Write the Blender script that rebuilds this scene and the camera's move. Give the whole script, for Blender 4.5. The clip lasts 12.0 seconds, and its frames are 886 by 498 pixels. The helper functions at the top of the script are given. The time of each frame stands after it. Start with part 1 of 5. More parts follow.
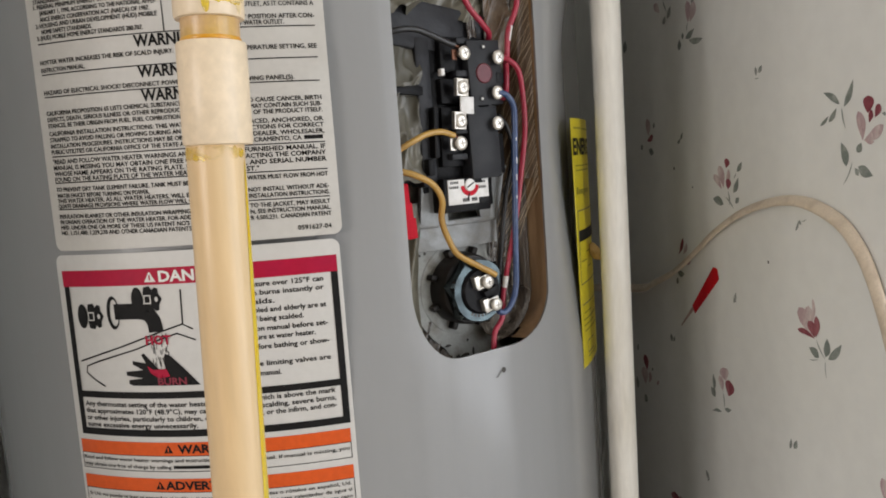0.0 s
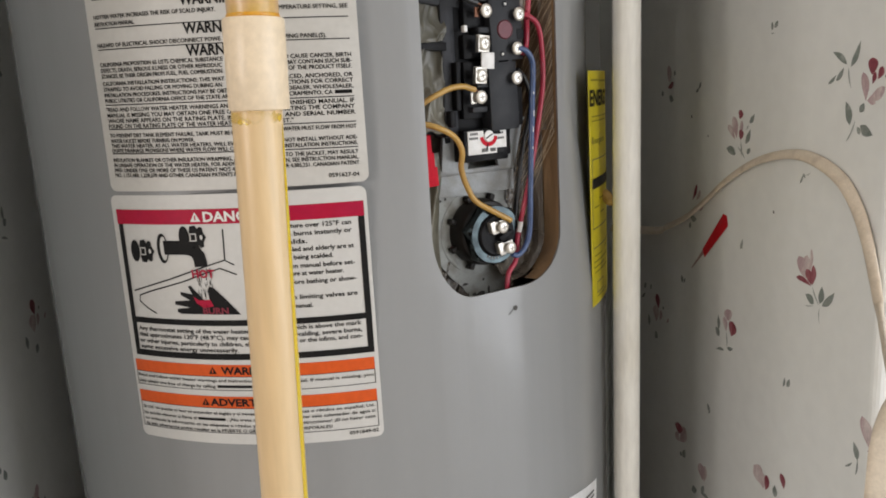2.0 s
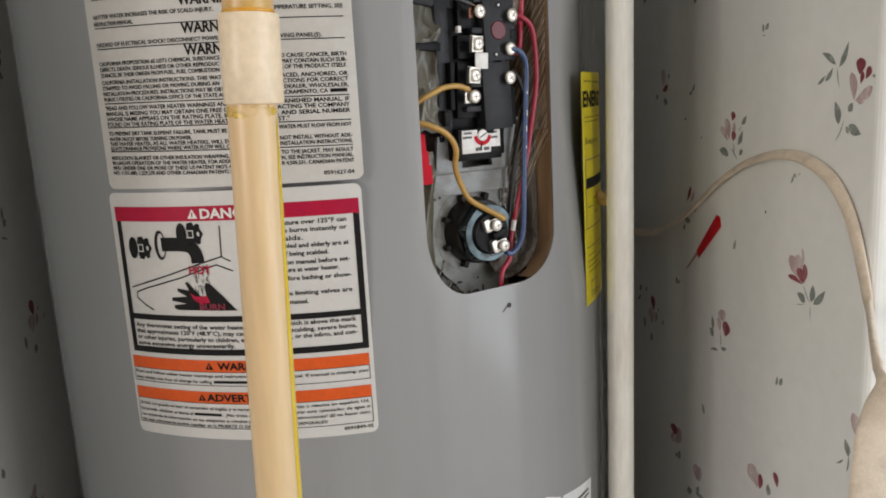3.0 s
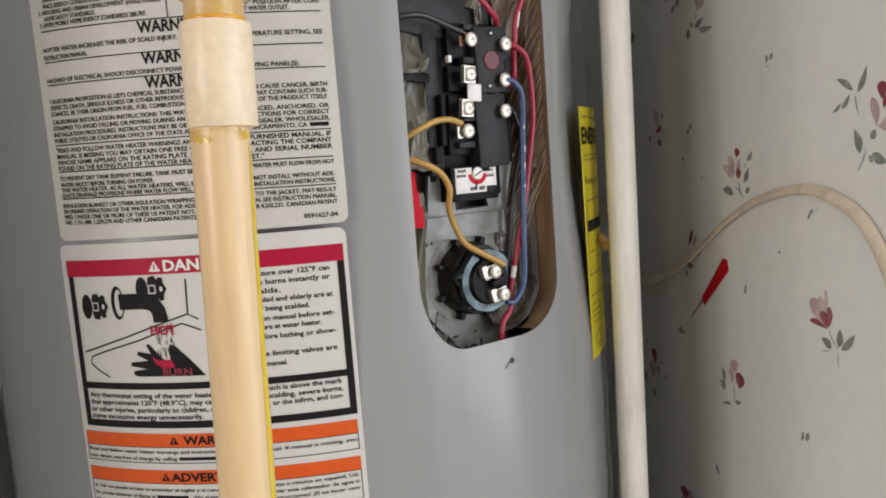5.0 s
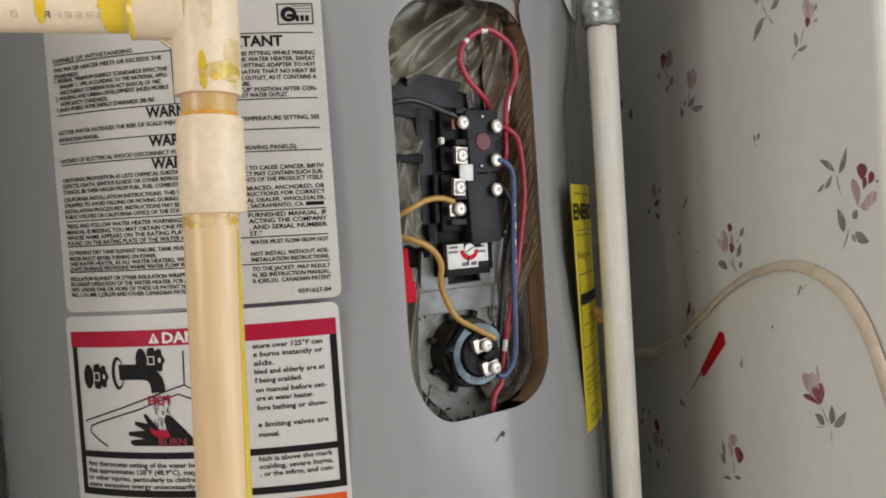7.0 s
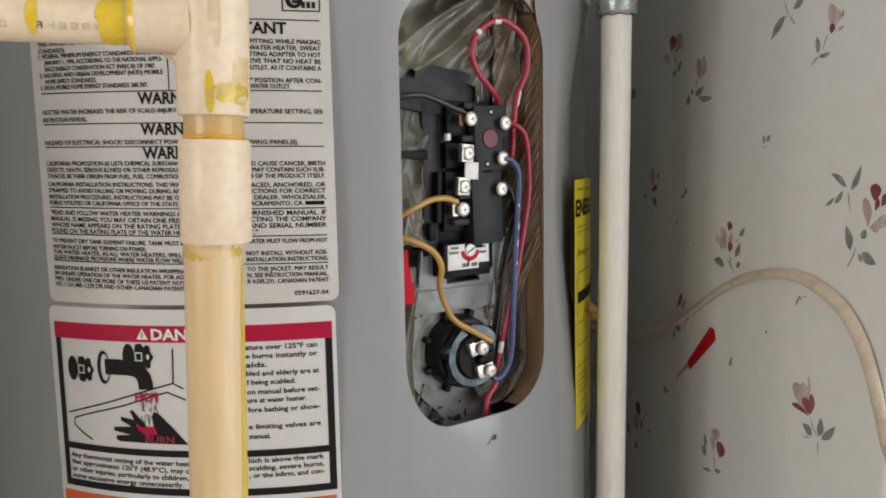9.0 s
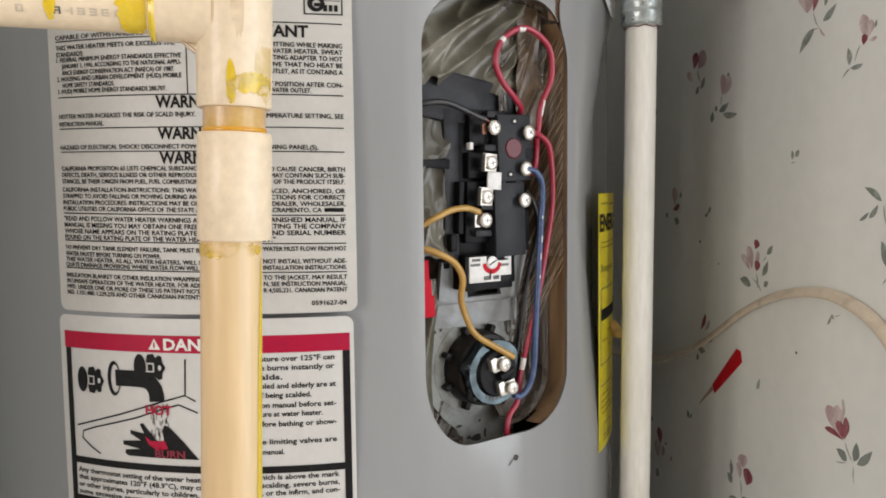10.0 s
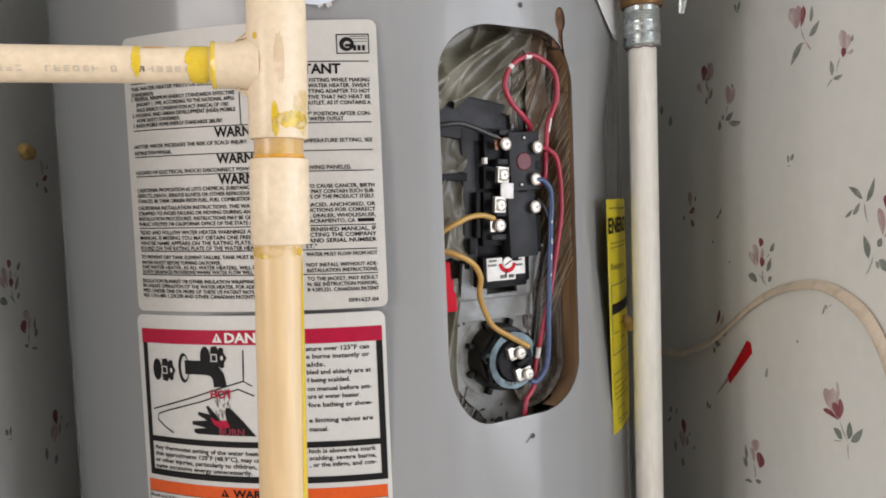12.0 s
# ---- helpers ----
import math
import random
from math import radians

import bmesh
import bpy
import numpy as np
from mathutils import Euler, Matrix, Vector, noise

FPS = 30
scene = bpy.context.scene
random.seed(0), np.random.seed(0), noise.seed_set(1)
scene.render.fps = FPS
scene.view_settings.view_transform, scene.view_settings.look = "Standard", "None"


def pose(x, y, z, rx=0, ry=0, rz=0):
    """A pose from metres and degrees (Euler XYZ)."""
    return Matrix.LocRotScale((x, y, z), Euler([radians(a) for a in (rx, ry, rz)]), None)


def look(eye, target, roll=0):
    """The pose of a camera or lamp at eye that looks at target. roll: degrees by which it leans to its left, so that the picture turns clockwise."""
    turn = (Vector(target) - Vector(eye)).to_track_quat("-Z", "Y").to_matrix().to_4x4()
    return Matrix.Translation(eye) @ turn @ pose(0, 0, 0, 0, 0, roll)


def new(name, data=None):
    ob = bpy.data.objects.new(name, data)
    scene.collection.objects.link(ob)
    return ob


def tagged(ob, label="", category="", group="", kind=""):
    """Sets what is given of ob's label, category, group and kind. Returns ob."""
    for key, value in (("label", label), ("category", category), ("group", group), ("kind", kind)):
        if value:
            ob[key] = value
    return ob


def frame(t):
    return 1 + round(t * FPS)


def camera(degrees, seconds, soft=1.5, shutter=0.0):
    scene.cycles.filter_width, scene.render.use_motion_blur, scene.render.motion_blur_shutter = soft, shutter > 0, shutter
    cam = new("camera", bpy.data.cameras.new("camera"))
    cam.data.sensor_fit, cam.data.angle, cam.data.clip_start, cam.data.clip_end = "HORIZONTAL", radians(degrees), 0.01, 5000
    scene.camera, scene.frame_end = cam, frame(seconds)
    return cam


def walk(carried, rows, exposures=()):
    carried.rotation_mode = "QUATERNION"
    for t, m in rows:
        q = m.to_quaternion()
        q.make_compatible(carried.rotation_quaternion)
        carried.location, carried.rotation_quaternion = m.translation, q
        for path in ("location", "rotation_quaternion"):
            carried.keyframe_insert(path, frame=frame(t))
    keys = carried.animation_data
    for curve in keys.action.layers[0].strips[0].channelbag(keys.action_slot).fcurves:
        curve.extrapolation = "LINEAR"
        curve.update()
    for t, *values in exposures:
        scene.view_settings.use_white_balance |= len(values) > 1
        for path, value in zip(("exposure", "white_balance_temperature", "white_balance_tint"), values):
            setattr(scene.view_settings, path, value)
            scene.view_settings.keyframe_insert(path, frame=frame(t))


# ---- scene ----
from mathutils.geometry import delaunay_2d_cdt

cam = camera(60.17, 12.0, 1.8)
# seconds, eye x y z, yaw, pitch, roll
PATH = [
    (0.0, 0.0058, 0.0031, 1.0050, 0.172, -6.432, -4.085),
    (0.5, 0.0044, -0.0065, 1.0084, 1.691, -8.044, -4.278),
    (1.0, 0.0188, -0.0086, 1.0187, 2.222, -8.776, -4.871),
    (1.5, 0.0165, -0.0206, 1.0145, 2.647, -10.126, -4.019),
    (2.0, 0.0139, -0.0351, 1.0216, 2.701, -11.645, -3.178),
    (2.5, 0.0154, -0.0499, 1.0191, 2.315, -11.925, -2.860),
    (3.0, 0.0179, -0.0425, 1.0150, 2.678, -10.992, -3.137),
    (3.5, -0.0021, -0.0224, 1.0030, 2.052, -9.264, -3.854),
    (3.7, -0.0050, -0.0150, 0.9995, 1.280, -9.045, -4.167),
    (5.3, 0.0048, 0.0104, 0.9991, 0.524, -6.384, -4.255),
    (5.5, 0.0001, 0.0116, 0.9952, 0.977, -6.455, -3.761),
    (6.0, -0.0076, 0.0135, 0.9894, 1.789, -6.026, -3.187),
    (6.5, 0.0155, 0.0147, 1.0034, 1.323, -4.049, -3.296),
    (7.0, 0.0214, -0.0058, 1.0070, 1.591, -1.820, -3.922),
    (7.2, 0.0143, -0.0114, 1.0035, 1.738, -1.148, -4.067),
    (8.8, 0.0109, 0.0217, 1.0466, 0.219, -6.698, -1.477),
    (9.0, 0.0077, 0.0121, 1.0478, 0.063, -6.695, -1.071),
    (9.5, 0.0092, 0.0196, 1.0395, 0.258, -6.030, -0.634),
    (10.0, 0.0014, 0.0247, 1.0357, 0.887, -4.501, -0.649),
    (10.5, 0.0017, 0.0217, 1.0372, 1.701, -3.338, -1.033),
    (11.0, 0.0137, -0.0221, 1.0433, 2.547, -2.750, -1.517),
    (11.5, 0.0202, -0.0407, 1.0402, 3.671, -2.416, -2.201),
    (12.0, 0.0223, -0.0396, 1.0345, 4.537, -3.559, -2.241),
]
walk(cam, [(t, pose(x, y, z, 90 + pitch, 0, yaw) @ pose(0, 0, 0, 0, 0, roll)) for t, x, y, z, yaw, pitch, roll in PATH],
     [(0.0, -0.48, 6500, 10), (1.0, -0.44, 6500, 10), (2.0, -0.46, 6500, 10), (3.0, -0.56, 6500, 10), (3.5, -0.41, 6500, 10), (5.5, -0.39, 6500, 10), (7.0, -0.55, 6500, 10), (9.0, -0.55, 6500, 10), (9.5, -0.45, 6500, 10), (10.0, -0.30, 6500, 10), (10.5, -0.13, 6400, 12), (11.0, -0.11, 6230, 14), (11.5, -0.28, 6400, 12), (12.0, -0.28, 6400, 12)])

# ---- light ----
# K: the closet's own axes, x to the right along its front, y into it, origin at its right front corner
K = pose(0.2805, 0.4668, 0, 0, 0, 9.76)
world = bpy.data.worlds.new("sky")
scene.world = world
world.use_nodes = True
sky = world.node_tree.nodes.new("ShaderNodeTexSky")
sky.sky_type, sky.sun_disc, sky.sun_elevation, sky.sun_rotation = "NISHITA", False, radians(35), radians(200)
world.node_tree.links.new(sky.outputs[0], world.node_tree.nodes["Background"].inputs[0])
world.node_tree.nodes["Background"].inputs[1].default_value = 0.1


def window_light(name, m, w, h, watts, colour):
    lamp = bpy.data.lights.new(name, "AREA")
    lamp.shape, lamp.size, lamp.size_y, lamp.energy, lamp.color = "RECTANGLE", w, h, watts, colour
    ob = new(name, lamp)
    ob.matrix_basis = m
    return ob


# daylight through the glazed door and the window of the room in front of the closet
window_light("door_daylight_cool", K @ look((1.60, -1.55, 1.02), (0.0, -1.55, 1.02)), 2.05, 1.90, 70, (0.90, 0.925, 0.975))
window_light("window_daylight_side", K @ look((-2.39, -1.9, 1.3), (0.0, -1.9, 1.3)), 1.4, 1.0, 41, (1.0, 0.935, 0.895))


# ---- materials ----
def mat(name, colour, rough=0.5, metal=0.0, spot=None, amount=0.0, scale=40.0, stretch=(1, 1, 1), bump=0.0, bump_scale=200.0,
        fine=0.04, coat=0.0, rough_var=0.0, edges=(0.4, 0.65), random_amount=0.0):
    """A surface with blotches of the colour spot, fine grain and bump, in metres."""
    m = bpy.data.materials.new(name)
    m.use_nodes = True
    nt = m.node_tree
    n, l = nt.nodes, nt.links
    b = n["Principled BSDF"]
    b.inputs["Roughness"].default_value, b.inputs["Metallic"].default_value = rough, metal
    b.inputs["Coat Weight"].default_value = coat
    b.inputs["Coat Roughness"].default_value = 0.15
    tc, mp = n.new("ShaderNodeTexCoord"), n.new("ShaderNodeMapping")
    mp.inputs["Scale"].default_value = stretch
    l.new(tc.outputs["Object"], mp.inputs["Vector"])

    def noise_at(s, detail=4.0):
        t = n.new("ShaderNodeTexNoise")
        t.inputs["Scale"].default_value, t.inputs["Detail"].default_value = s, detail
        l.new(mp.outputs[0], t.inputs["Vector"])
        return t.outputs["Fac"]

    def ramp(value, lo, hi, a=0.0, c=1.0):
        r = n.new("ShaderNodeMapRange")
        r.inputs[1].default_value, r.inputs[2].default_value, r.inputs[3].default_value, r.inputs[4].default_value = lo, hi, a, c
        l.new(value, r.inputs[0])
        return r.outputs[0]

    def mix(kind, fac, a, c):
        x = n.new("ShaderNodeMix")
        x.data_type, x.blend_type = "RGBA", kind
        for i, v in ((0, fac), (6, a), (7, c)):
            if isinstance(v, (float, int)):
                x.inputs[i].default_value = v
            elif isinstance(v, tuple):
                x.inputs[i].default_value = (*v, 1)
            else:
                l.new(v, x.inputs[i])
        return x.outputs[2]

    out = colour
    if spot:
        out = mix("MIX", ramp(noise_at(scale), *edges, 0.0, amount), colour, spot)
    grain = ramp(noise_at(scale * 9, 6.0), 0.3, 0.7, 1 - fine * 2, 1 + fine)
    comb = n.new("ShaderNodeCombineColor")
    for i in range(3):
        l.new(grain, comb.inputs[i])
    out = mix("MULTIPLY", 1.0, out, comb.outputs[0])
    l.new(out, b.inputs["Base Color"])
    if rough_var:
        l.new(ramp(noise_at(scale * 2), 0.3, 0.7, max(rough - rough_var, 0.03), min(rough + rough_var, 1.0)), b.inputs["Roughness"])
    if bump:
        bn = n.new("ShaderNodeBump")
        bn.inputs["Strength"].default_value, bn.inputs["Distance"].default_value = 1.0, bump
        l.new(noise_at(bump_scale, 3.0), bn.inputs["Height"])
        l.new(bn.outputs[0], b.inputs["Normal"])
    return m


PAPER = mat("wallpaper", (0.795, 0.80, 0.77), 0.62, spot=(0.735, 0.74, 0.70), amount=0.2, scale=7, bump=0.00004, bump_scale=500, fine=0.015)
PAINT = mat("room_paint", (0.72, 0.70, 0.66), 0.8, spot=(0.62, 0.60, 0.56), amount=0.4, scale=3)
# dark grained surface of the added wall that the jacket mirrors
PANEL = mat("dark_reflection_wall", (0.13, 0.075, 0.04), 0.45, spot=(0.08, 0.045, 0.025), amount=0.8, scale=14, stretch=(1, 1, 0.06), bump=0.0005, bump_scale=60)
CEIL = mat("ceiling_paint", (0.8, 0.79, 0.76), 0.9, bump=0.001, bump_scale=150)
FLOOR = mat("vinyl_floor", (0.62, 0.59, 0.54), 0.14, spot=(0.52, 0.48, 0.42), amount=0.6, scale=9)
TRIM = mat("white_trim", (0.75, 0.74, 0.71), 0.4)
JACKET = mat("grey_enamel", (0.275, 0.279, 0.281), 0.2, spot=(0.255, 0.256, 0.256), amount=0.5, scale=6, stretch=(1, 1, 0.06), bump=0.0004,
             bump_scale=42, fine=0.012, rough_var=0.04)
STEEL = mat("painted_tank_steel", (0.36, 0.37, 0.35), 0.5, spot=(0.17, 0.155, 0.12), amount=0.8, scale=55, bump=0.0008, bump_scale=120, edges=(0.52, 0.7))
BRACKET = mat("bracket_sheet", (0.25, 0.26, 0.26), 0.45, 0.2, spot=(0.2, 0.19, 0.17), amount=0.6, scale=80, bump=0.0003, rough_var=0.1)
RIM = mat("cut_sheet_edge", (0.22, 0.22, 0.22), 0.4, 0.5, spot=(0.16, 0.09, 0.05), amount=0.7, scale=60)
FOAM = mat("brown_foam", (0.24, 0.145, 0.07), 0.7, spot=(0.10, 0.06, 0.035), amount=0.8, scale=45, stretch=(1, 1, 0.12), bump=0.002, bump_scale=60)
RUST = mat("rusty_foam", (0.16, 0.075, 0.03), 0.8, spot=(0.07, 0.03, 0.015), amount=0.8, scale=120, bump=0.001)
DARKWRAP = mat("dark_insulation", (0.028, 0.029, 0.033), 0.45, spot=(0.05, 0.052, 0.058), amount=0.6, scale=70, bump=0.0006, bump_scale=150)
FILM = mat("olive_film", (0.115, 0.105, 0.075), 0.34, spot=(0.26, 0.245, 0.19), amount=0.85, scale=26, stretch=(1.2, 1.2, 1.0), bump=0.0006, bump_scale=60,
           coat=0.35, edges=(0.44, 0.66))
FILM_DARK = mat("dark_film", (0.07, 0.055, 0.042), 0.25, spot=(0.24, 0.21, 0.16), amount=0.7, scale=60, stretch=(2.5, 2.5, 0.25), bump=0.003, bump_scale=90, coat=0.7,
                edges=(0.55, 0.75))
# the olive film again, its colour darkened for shade left of the thermostat
FILM_SHADED = mat("shaded_film", (0.085, 0.08, 0.06), 0.4, spot=(0.17, 0.16, 0.125), amount=0.85, scale=20, bump=0.0003, bump_scale=50, coat=0.3, edges=(0.42, 0.62))
INKDARKRED = mat("dark_crimson_ink", (0.2, 0.006, 0.025), 0.5)
FILM_BROWN = mat("brown_film", (0.085, 0.052, 0.026), 0.34, spot=(0.16, 0.105, 0.055), amount=0.7, scale=40, stretch=(3, 3, 0.3), bump=0.001, bump_scale=90, coat=0.2,
                 edges=(0.5, 0.7))
BLACK = mat("black_bakelite", (0.006, 0.006, 0.007), 0.38, spot=(0.012, 0.012, 0.013), amount=0.6, scale=90, bump=0.0002, bump_scale=600)
CHARCOAL = mat("charcoal_plastic", (0.017, 0.018, 0.021), 0.42, spot=(0.03, 0.031, 0.034), amount=0.5, scale=90, bump=0.00015, bump_scale=900)
RUBBER = mat("black_nylon", (0.016, 0.014, 0.013), 0.38, spot=(0.03, 0.024, 0.02), amount=0.6, scale=90)
for dull, gloss in ((BLACK, 0.12), (CHARCOAL, 0.22), (RUBBER, 0.2), (DARKWRAP, 0.2)):
    dull.node_tree.nodes["Principled BSDF"].inputs["Specular IOR Level"].default_value = gloss
# zinc with the dark reflection in its face put into the base colour
ZINC_DARKENED = mat("zinc_mirrored_dark", (0.07, 0.092, 0.098), 0.17, 0.95, spot=(0.035, 0.042, 0.045), amount=0.85, scale=55, rough_var=0.1)
NICKEL = mat("nickel_screw", (0.68, 0.65, 0.60), 0.34, 0.9, spot=(0.5, 0.46, 0.38), amount=0.5, scale=300, rough_var=0.08)
CROSS = mat("screw_slot", (0.24, 0.22, 0.19), 0.5, 0.6)
SLOT = mat("slot_shadow", (0.06, 0.055, 0.05), 0.6, 0.3)
COPPER = mat("copper_strand", (0.17, 0.075, 0.045), 0.4, 0.7)
CREASE = mat("tan_crease", (0.33, 0.25, 0.16), 0.35, spot=(0.25, 0.17, 0.09), amount=0.8, scale=120, coat=0.4)
OLIVE = mat("olive_ink", (0.24, 0.21, 0.02), 0.5)
WHITEP = mat("white_plastic", (0.80, 0.79, 0.77), 0.4, spot=(0.6, 0.58, 0.54), amount=0.5, scale=200)
MAROON = mat("maroon_button", (0.11, 0.016, 0.026), 0.45, spot=(0.15, 0.03, 0.04), amount=0.4, scale=300)
RED_W = mat("red_insulation", (0.36, 0.016, 0.045), 0.34, spot=(0.26, 0.02, 0.04), amount=0.5, scale=90, coat=0.2)
BLUE_W = mat("blue_insulation", (0.022, 0.05, 0.14), 0.36, spot=(0.06, 0.10, 0.21), amount=0.6, scale=220, coat=0.2)
YELLOW_W = mat("yellow_insulation", (0.46, 0.27, 0.055), 0.38, spot=(0.34, 0.19, 0.05), amount=0.6, scale=70, coat=0.2)
BLACK_W = mat("black_insulation", (0.014, 0.014, 0.015), 0.35)
RED_TAG = mat("red_clip", (0.50, 0.004, 0.02), 0.6)
LABEL = mat("label_vinyl", (0.55, 0.535, 0.50), 0.42, spot=(0.49, 0.47, 0.43), amount=0.5, scale=25, bump=0.0002, bump_scale=60, fine=0.015)
LABEL2 = mat("white_label_vinyl", (0.59, 0.58, 0.555), 0.4, spot=(0.54, 0.525, 0.49), amount=0.4, scale=25, bump=0.0002, bump_scale=60, fine=0.015)
INK = mat("black_ink", (0.011, 0.0105, 0.0105), 0.6)
INK.node_tree.nodes["Principled BSDF"].inputs["Specular IOR Level"].default_value = 0.15
INKGREY = mat("grey_ink", (0.10, 0.10, 0.10), 0.5)
INKRED = mat("crimson_ink", (0.40, 0.006, 0.035), 0.45, spot=(0.35, 0.01, 0.05), amount=0.5, scale=30)
INKORANGE = mat("orange_ink", (0.66, 0.10, 0.018), 0.4, spot=(0.56, 0.09, 0.02), amount=0.5, scale=30)
for ink in (INKRED, INKORANGE, RED_TAG):
    ink.node_tree.nodes["Principled BSDF"].inputs["Specular IOR Level"].default_value = 0.2
INKWHITE = mat("white_ink", (0.72, 0.70, 0.67), 0.4)
YELLOW_L = mat("yellow_sticker", (0.62, 0.52, 0.012), 0.4, spot=(0.5, 0.42, 0.02), amount=0.5, scale=30)
CPVC = mat("aged_cpvc", (0.70, 0.49, 0.26), 0.36, spot=(0.70, 0.55, 0.33), amount=0.5, scale=24, stretch=(1, 1, 0.12), bump=0.00006, bump_scale=120, coat=0.15)
CPVC_P = mat("cream_cpvc", (0.79, 0.645, 0.46), 0.4, spot=(0.75, 0.61, 0.41), amount=0.1, scale=30, bump=0.00004, bump_scale=150, coat=0.15)
PRIMER = mat("primed_cpvc", (0.60, 0.30, 0.08), 0.3, spot=(0.66, 0.46, 0.24), amount=0.8, scale=60, coat=0.3)
CEMENT = mat("yellow_cement", (0.74, 0.50, 0.012), 0.22, spot=(0.72, 0.57, 0.06), amount=0.7, scale=90, coat=0.5)
WPIPE = mat("white_painted_pipe", (0.84, 0.82, 0.76), 0.42, spot=(0.62, 0.57, 0.45), amount=0.55, scale=38, stretch=(1, 1, 0.16), bump=0.00015, bump_scale=90, edges=(0.5, 0.72))
GALV = mat("galvanised", (0.52, 0.57, 0.57), 0.32, 0.9, spot=(0.36, 0.40, 0.40), amount=0.8, scale=90, bump=0.0003, bump_scale=250, rough_var=0.1)
BRASS = mat("tarnished_brass", (0.25, 0.145, 0.062), 0.45, 0.7, spot=(0.16, 0.085, 0.035), amount=0.8, scale=45, bump=0.0005, bump_scale=220, rough_var=0.1)
CABLE = mat("cable_sheath", (0.70, 0.60, 0.475), 0.42, spot=(0.42, 0.34, 0.26), amount=0.5, scale=80, bump=0.0003, bump_scale=120, edges=(0.48, 0.7))
TAPE = mat("red_tape", (0.55, 0.004, 0.012), 0.45)
SMEAR = mat("pale_red_smear", (0.44, 0.28, 0.25), 0.6, spot=(0.52, 0.46, 0.42), amount=0.8, scale=150)
NUB = mat("cured_foam", (0.70, 0.48, 0.18), 0.7, spot=(0.44, 0.26, 0.08), amount=0.6, scale=150, bump=0.001, bump_scale=300)
TAGP = mat("white_card", (0.75, 0.75, 0.75), 0.45)
PINK = mat("print_pink", (0.50, 0.36, 0.37), 0.62, spot=(0.70, 0.62, 0.59), amount=0.8, scale=110, stretch=(1, 1, 0.4), edges=(0.42, 0.62), fine=0.1)
ROSE = mat("print_rose", (0.25, 0.055, 0.075), 0.62, spot=(0.40, 0.17, 0.185), amount=0.8, scale=140, stretch=(1, 1, 0.4), edges=(0.46, 0.66), fine=0.12)
LEAF = mat("print_leaf", (0.22, 0.25, 0.225), 0.62, spot=(0.40, 0.42, 0.385), amount=0.8, scale=120, edges=(0.46, 0.66), fine=0.12)
NIPPLE = mat("tan_cpvc", (0.60, 0.40, 0.20), 0.34, spot=(0.56, 0.34, 0.05), amount=0.8, scale=60, coat=0.2)


def thin(name, base, most=0.92):
    """A patchy see-through smear of a surface's own colour."""
    m = base.copy()
    m.name = name
    n, l = m.node_tree.nodes, m.node_tree.links
    tc, t, r = n.new("ShaderNodeTexCoord"), n.new("ShaderNodeTexNoise"), n.new("ShaderNodeMapRange")
    t.inputs["Scale"].default_value, t.inputs["Detail"].default_value = 120, 2
    r.inputs[1].default_value, r.inputs[2].default_value, r.inputs[3].default_value, r.inputs[4].default_value = 0.33, 0.56, 0.0, most
    l.new(tc.outputs["Object"], t.inputs["Vector"])
    l.new(t.outputs["Fac"], r.inputs[0])
    l.new(r.outputs[0], n["Principled BSDF"].inputs["Alpha"])
    return m


CEMENT_THIN = thin("thin_cement", CEMENT)
ORANGE = mat("orange_cement", (0.66, 0.30, 0.012), 0.3, spot=(0.70, 0.40, 0.04), amount=0.7, scale=120, coat=0.3)
TAN_THIN = thin("thin_tan_stain", NIPPLE, 0.22)
CEMENT_SOFT = thin("soft_cement", CEMENT, 0.6)
CEMENT_FAINT = thin("faint_cement", CEMENT, 0.3)
GLASS = bpy.data.materials.new("window_glass")
GLASS.use_nodes = True
GLASS.node_tree.nodes["Principled BSDF"].inputs["Transmission Weight"].default_value = 1.0
GLASS.node_tree.nodes["Principled BSDF"].inputs["Roughness"].default_value = 0.0


# ---- building helpers ----
def thing(name, m, label, category, group="", kind=""):
    ob = new(name)
    ob.matrix_basis = m
    ob.empty_display_size = 0.01
    return tagged(ob, label, category, group, kind)


def mesh_of(name, bm, material, smooth=True):
    me = bpy.data.meshes.new(name)
    bm.to_mesh(me)
    bm.free()
    me.materials.append(material)
    for p in me.polygons:
        p.use_smooth = smooth
    return me


def part(name, bm, material, parent, label="", smooth=True, local=False):
    """Links a bmesh as one mesh object under parent. Places are world places unless local."""
    ob = new(name, mesh_of(name, bm, material, smooth))
    if parent:
        ob.parent = parent
        if not local and parent.parent is None:
            ob.matrix_parent_inverse = parent.matrix_basis.inverted()
    return tagged(ob, label)


def sharp(bm, angle=35):
    for e in bm.edges:
        if len(e.link_faces) == 2 and e.calc_face_angle(0) > radians(angle):
            e.smooth = False
    return bm


def rbox(x0, x1, y0, y1, z0, z1, bevel=0.001, m=None, seg=2):
    bm = bmesh.new()
    bmesh.ops.create_cube(bm, size=1.0)
    for v in bm.verts:
        v.co = Vector(((x0 + x1) / 2 + v.co.x * (x1 - x0), (y0 + y1) / 2 + v.co.y * (y1 - y0), (z0 + z1) / 2 + v.co.z * (z1 - z0)))
    if bevel:
        bmesh.ops.bevel(bm, geom=list(bm.edges), offset=bevel, segments=seg, affect="EDGES", profile=0.5)
    if m:
        bm.transform(m)
    return sharp(bm)


def join(*bms):
    out = bms[0]
    for b in bms[1:]:
        me = bpy.data.meshes.new("tmp")
        b.to_mesh(me)
        b.free()
        out.from_mesh(me)
        bpy.data.meshes.remove(me)
    return out


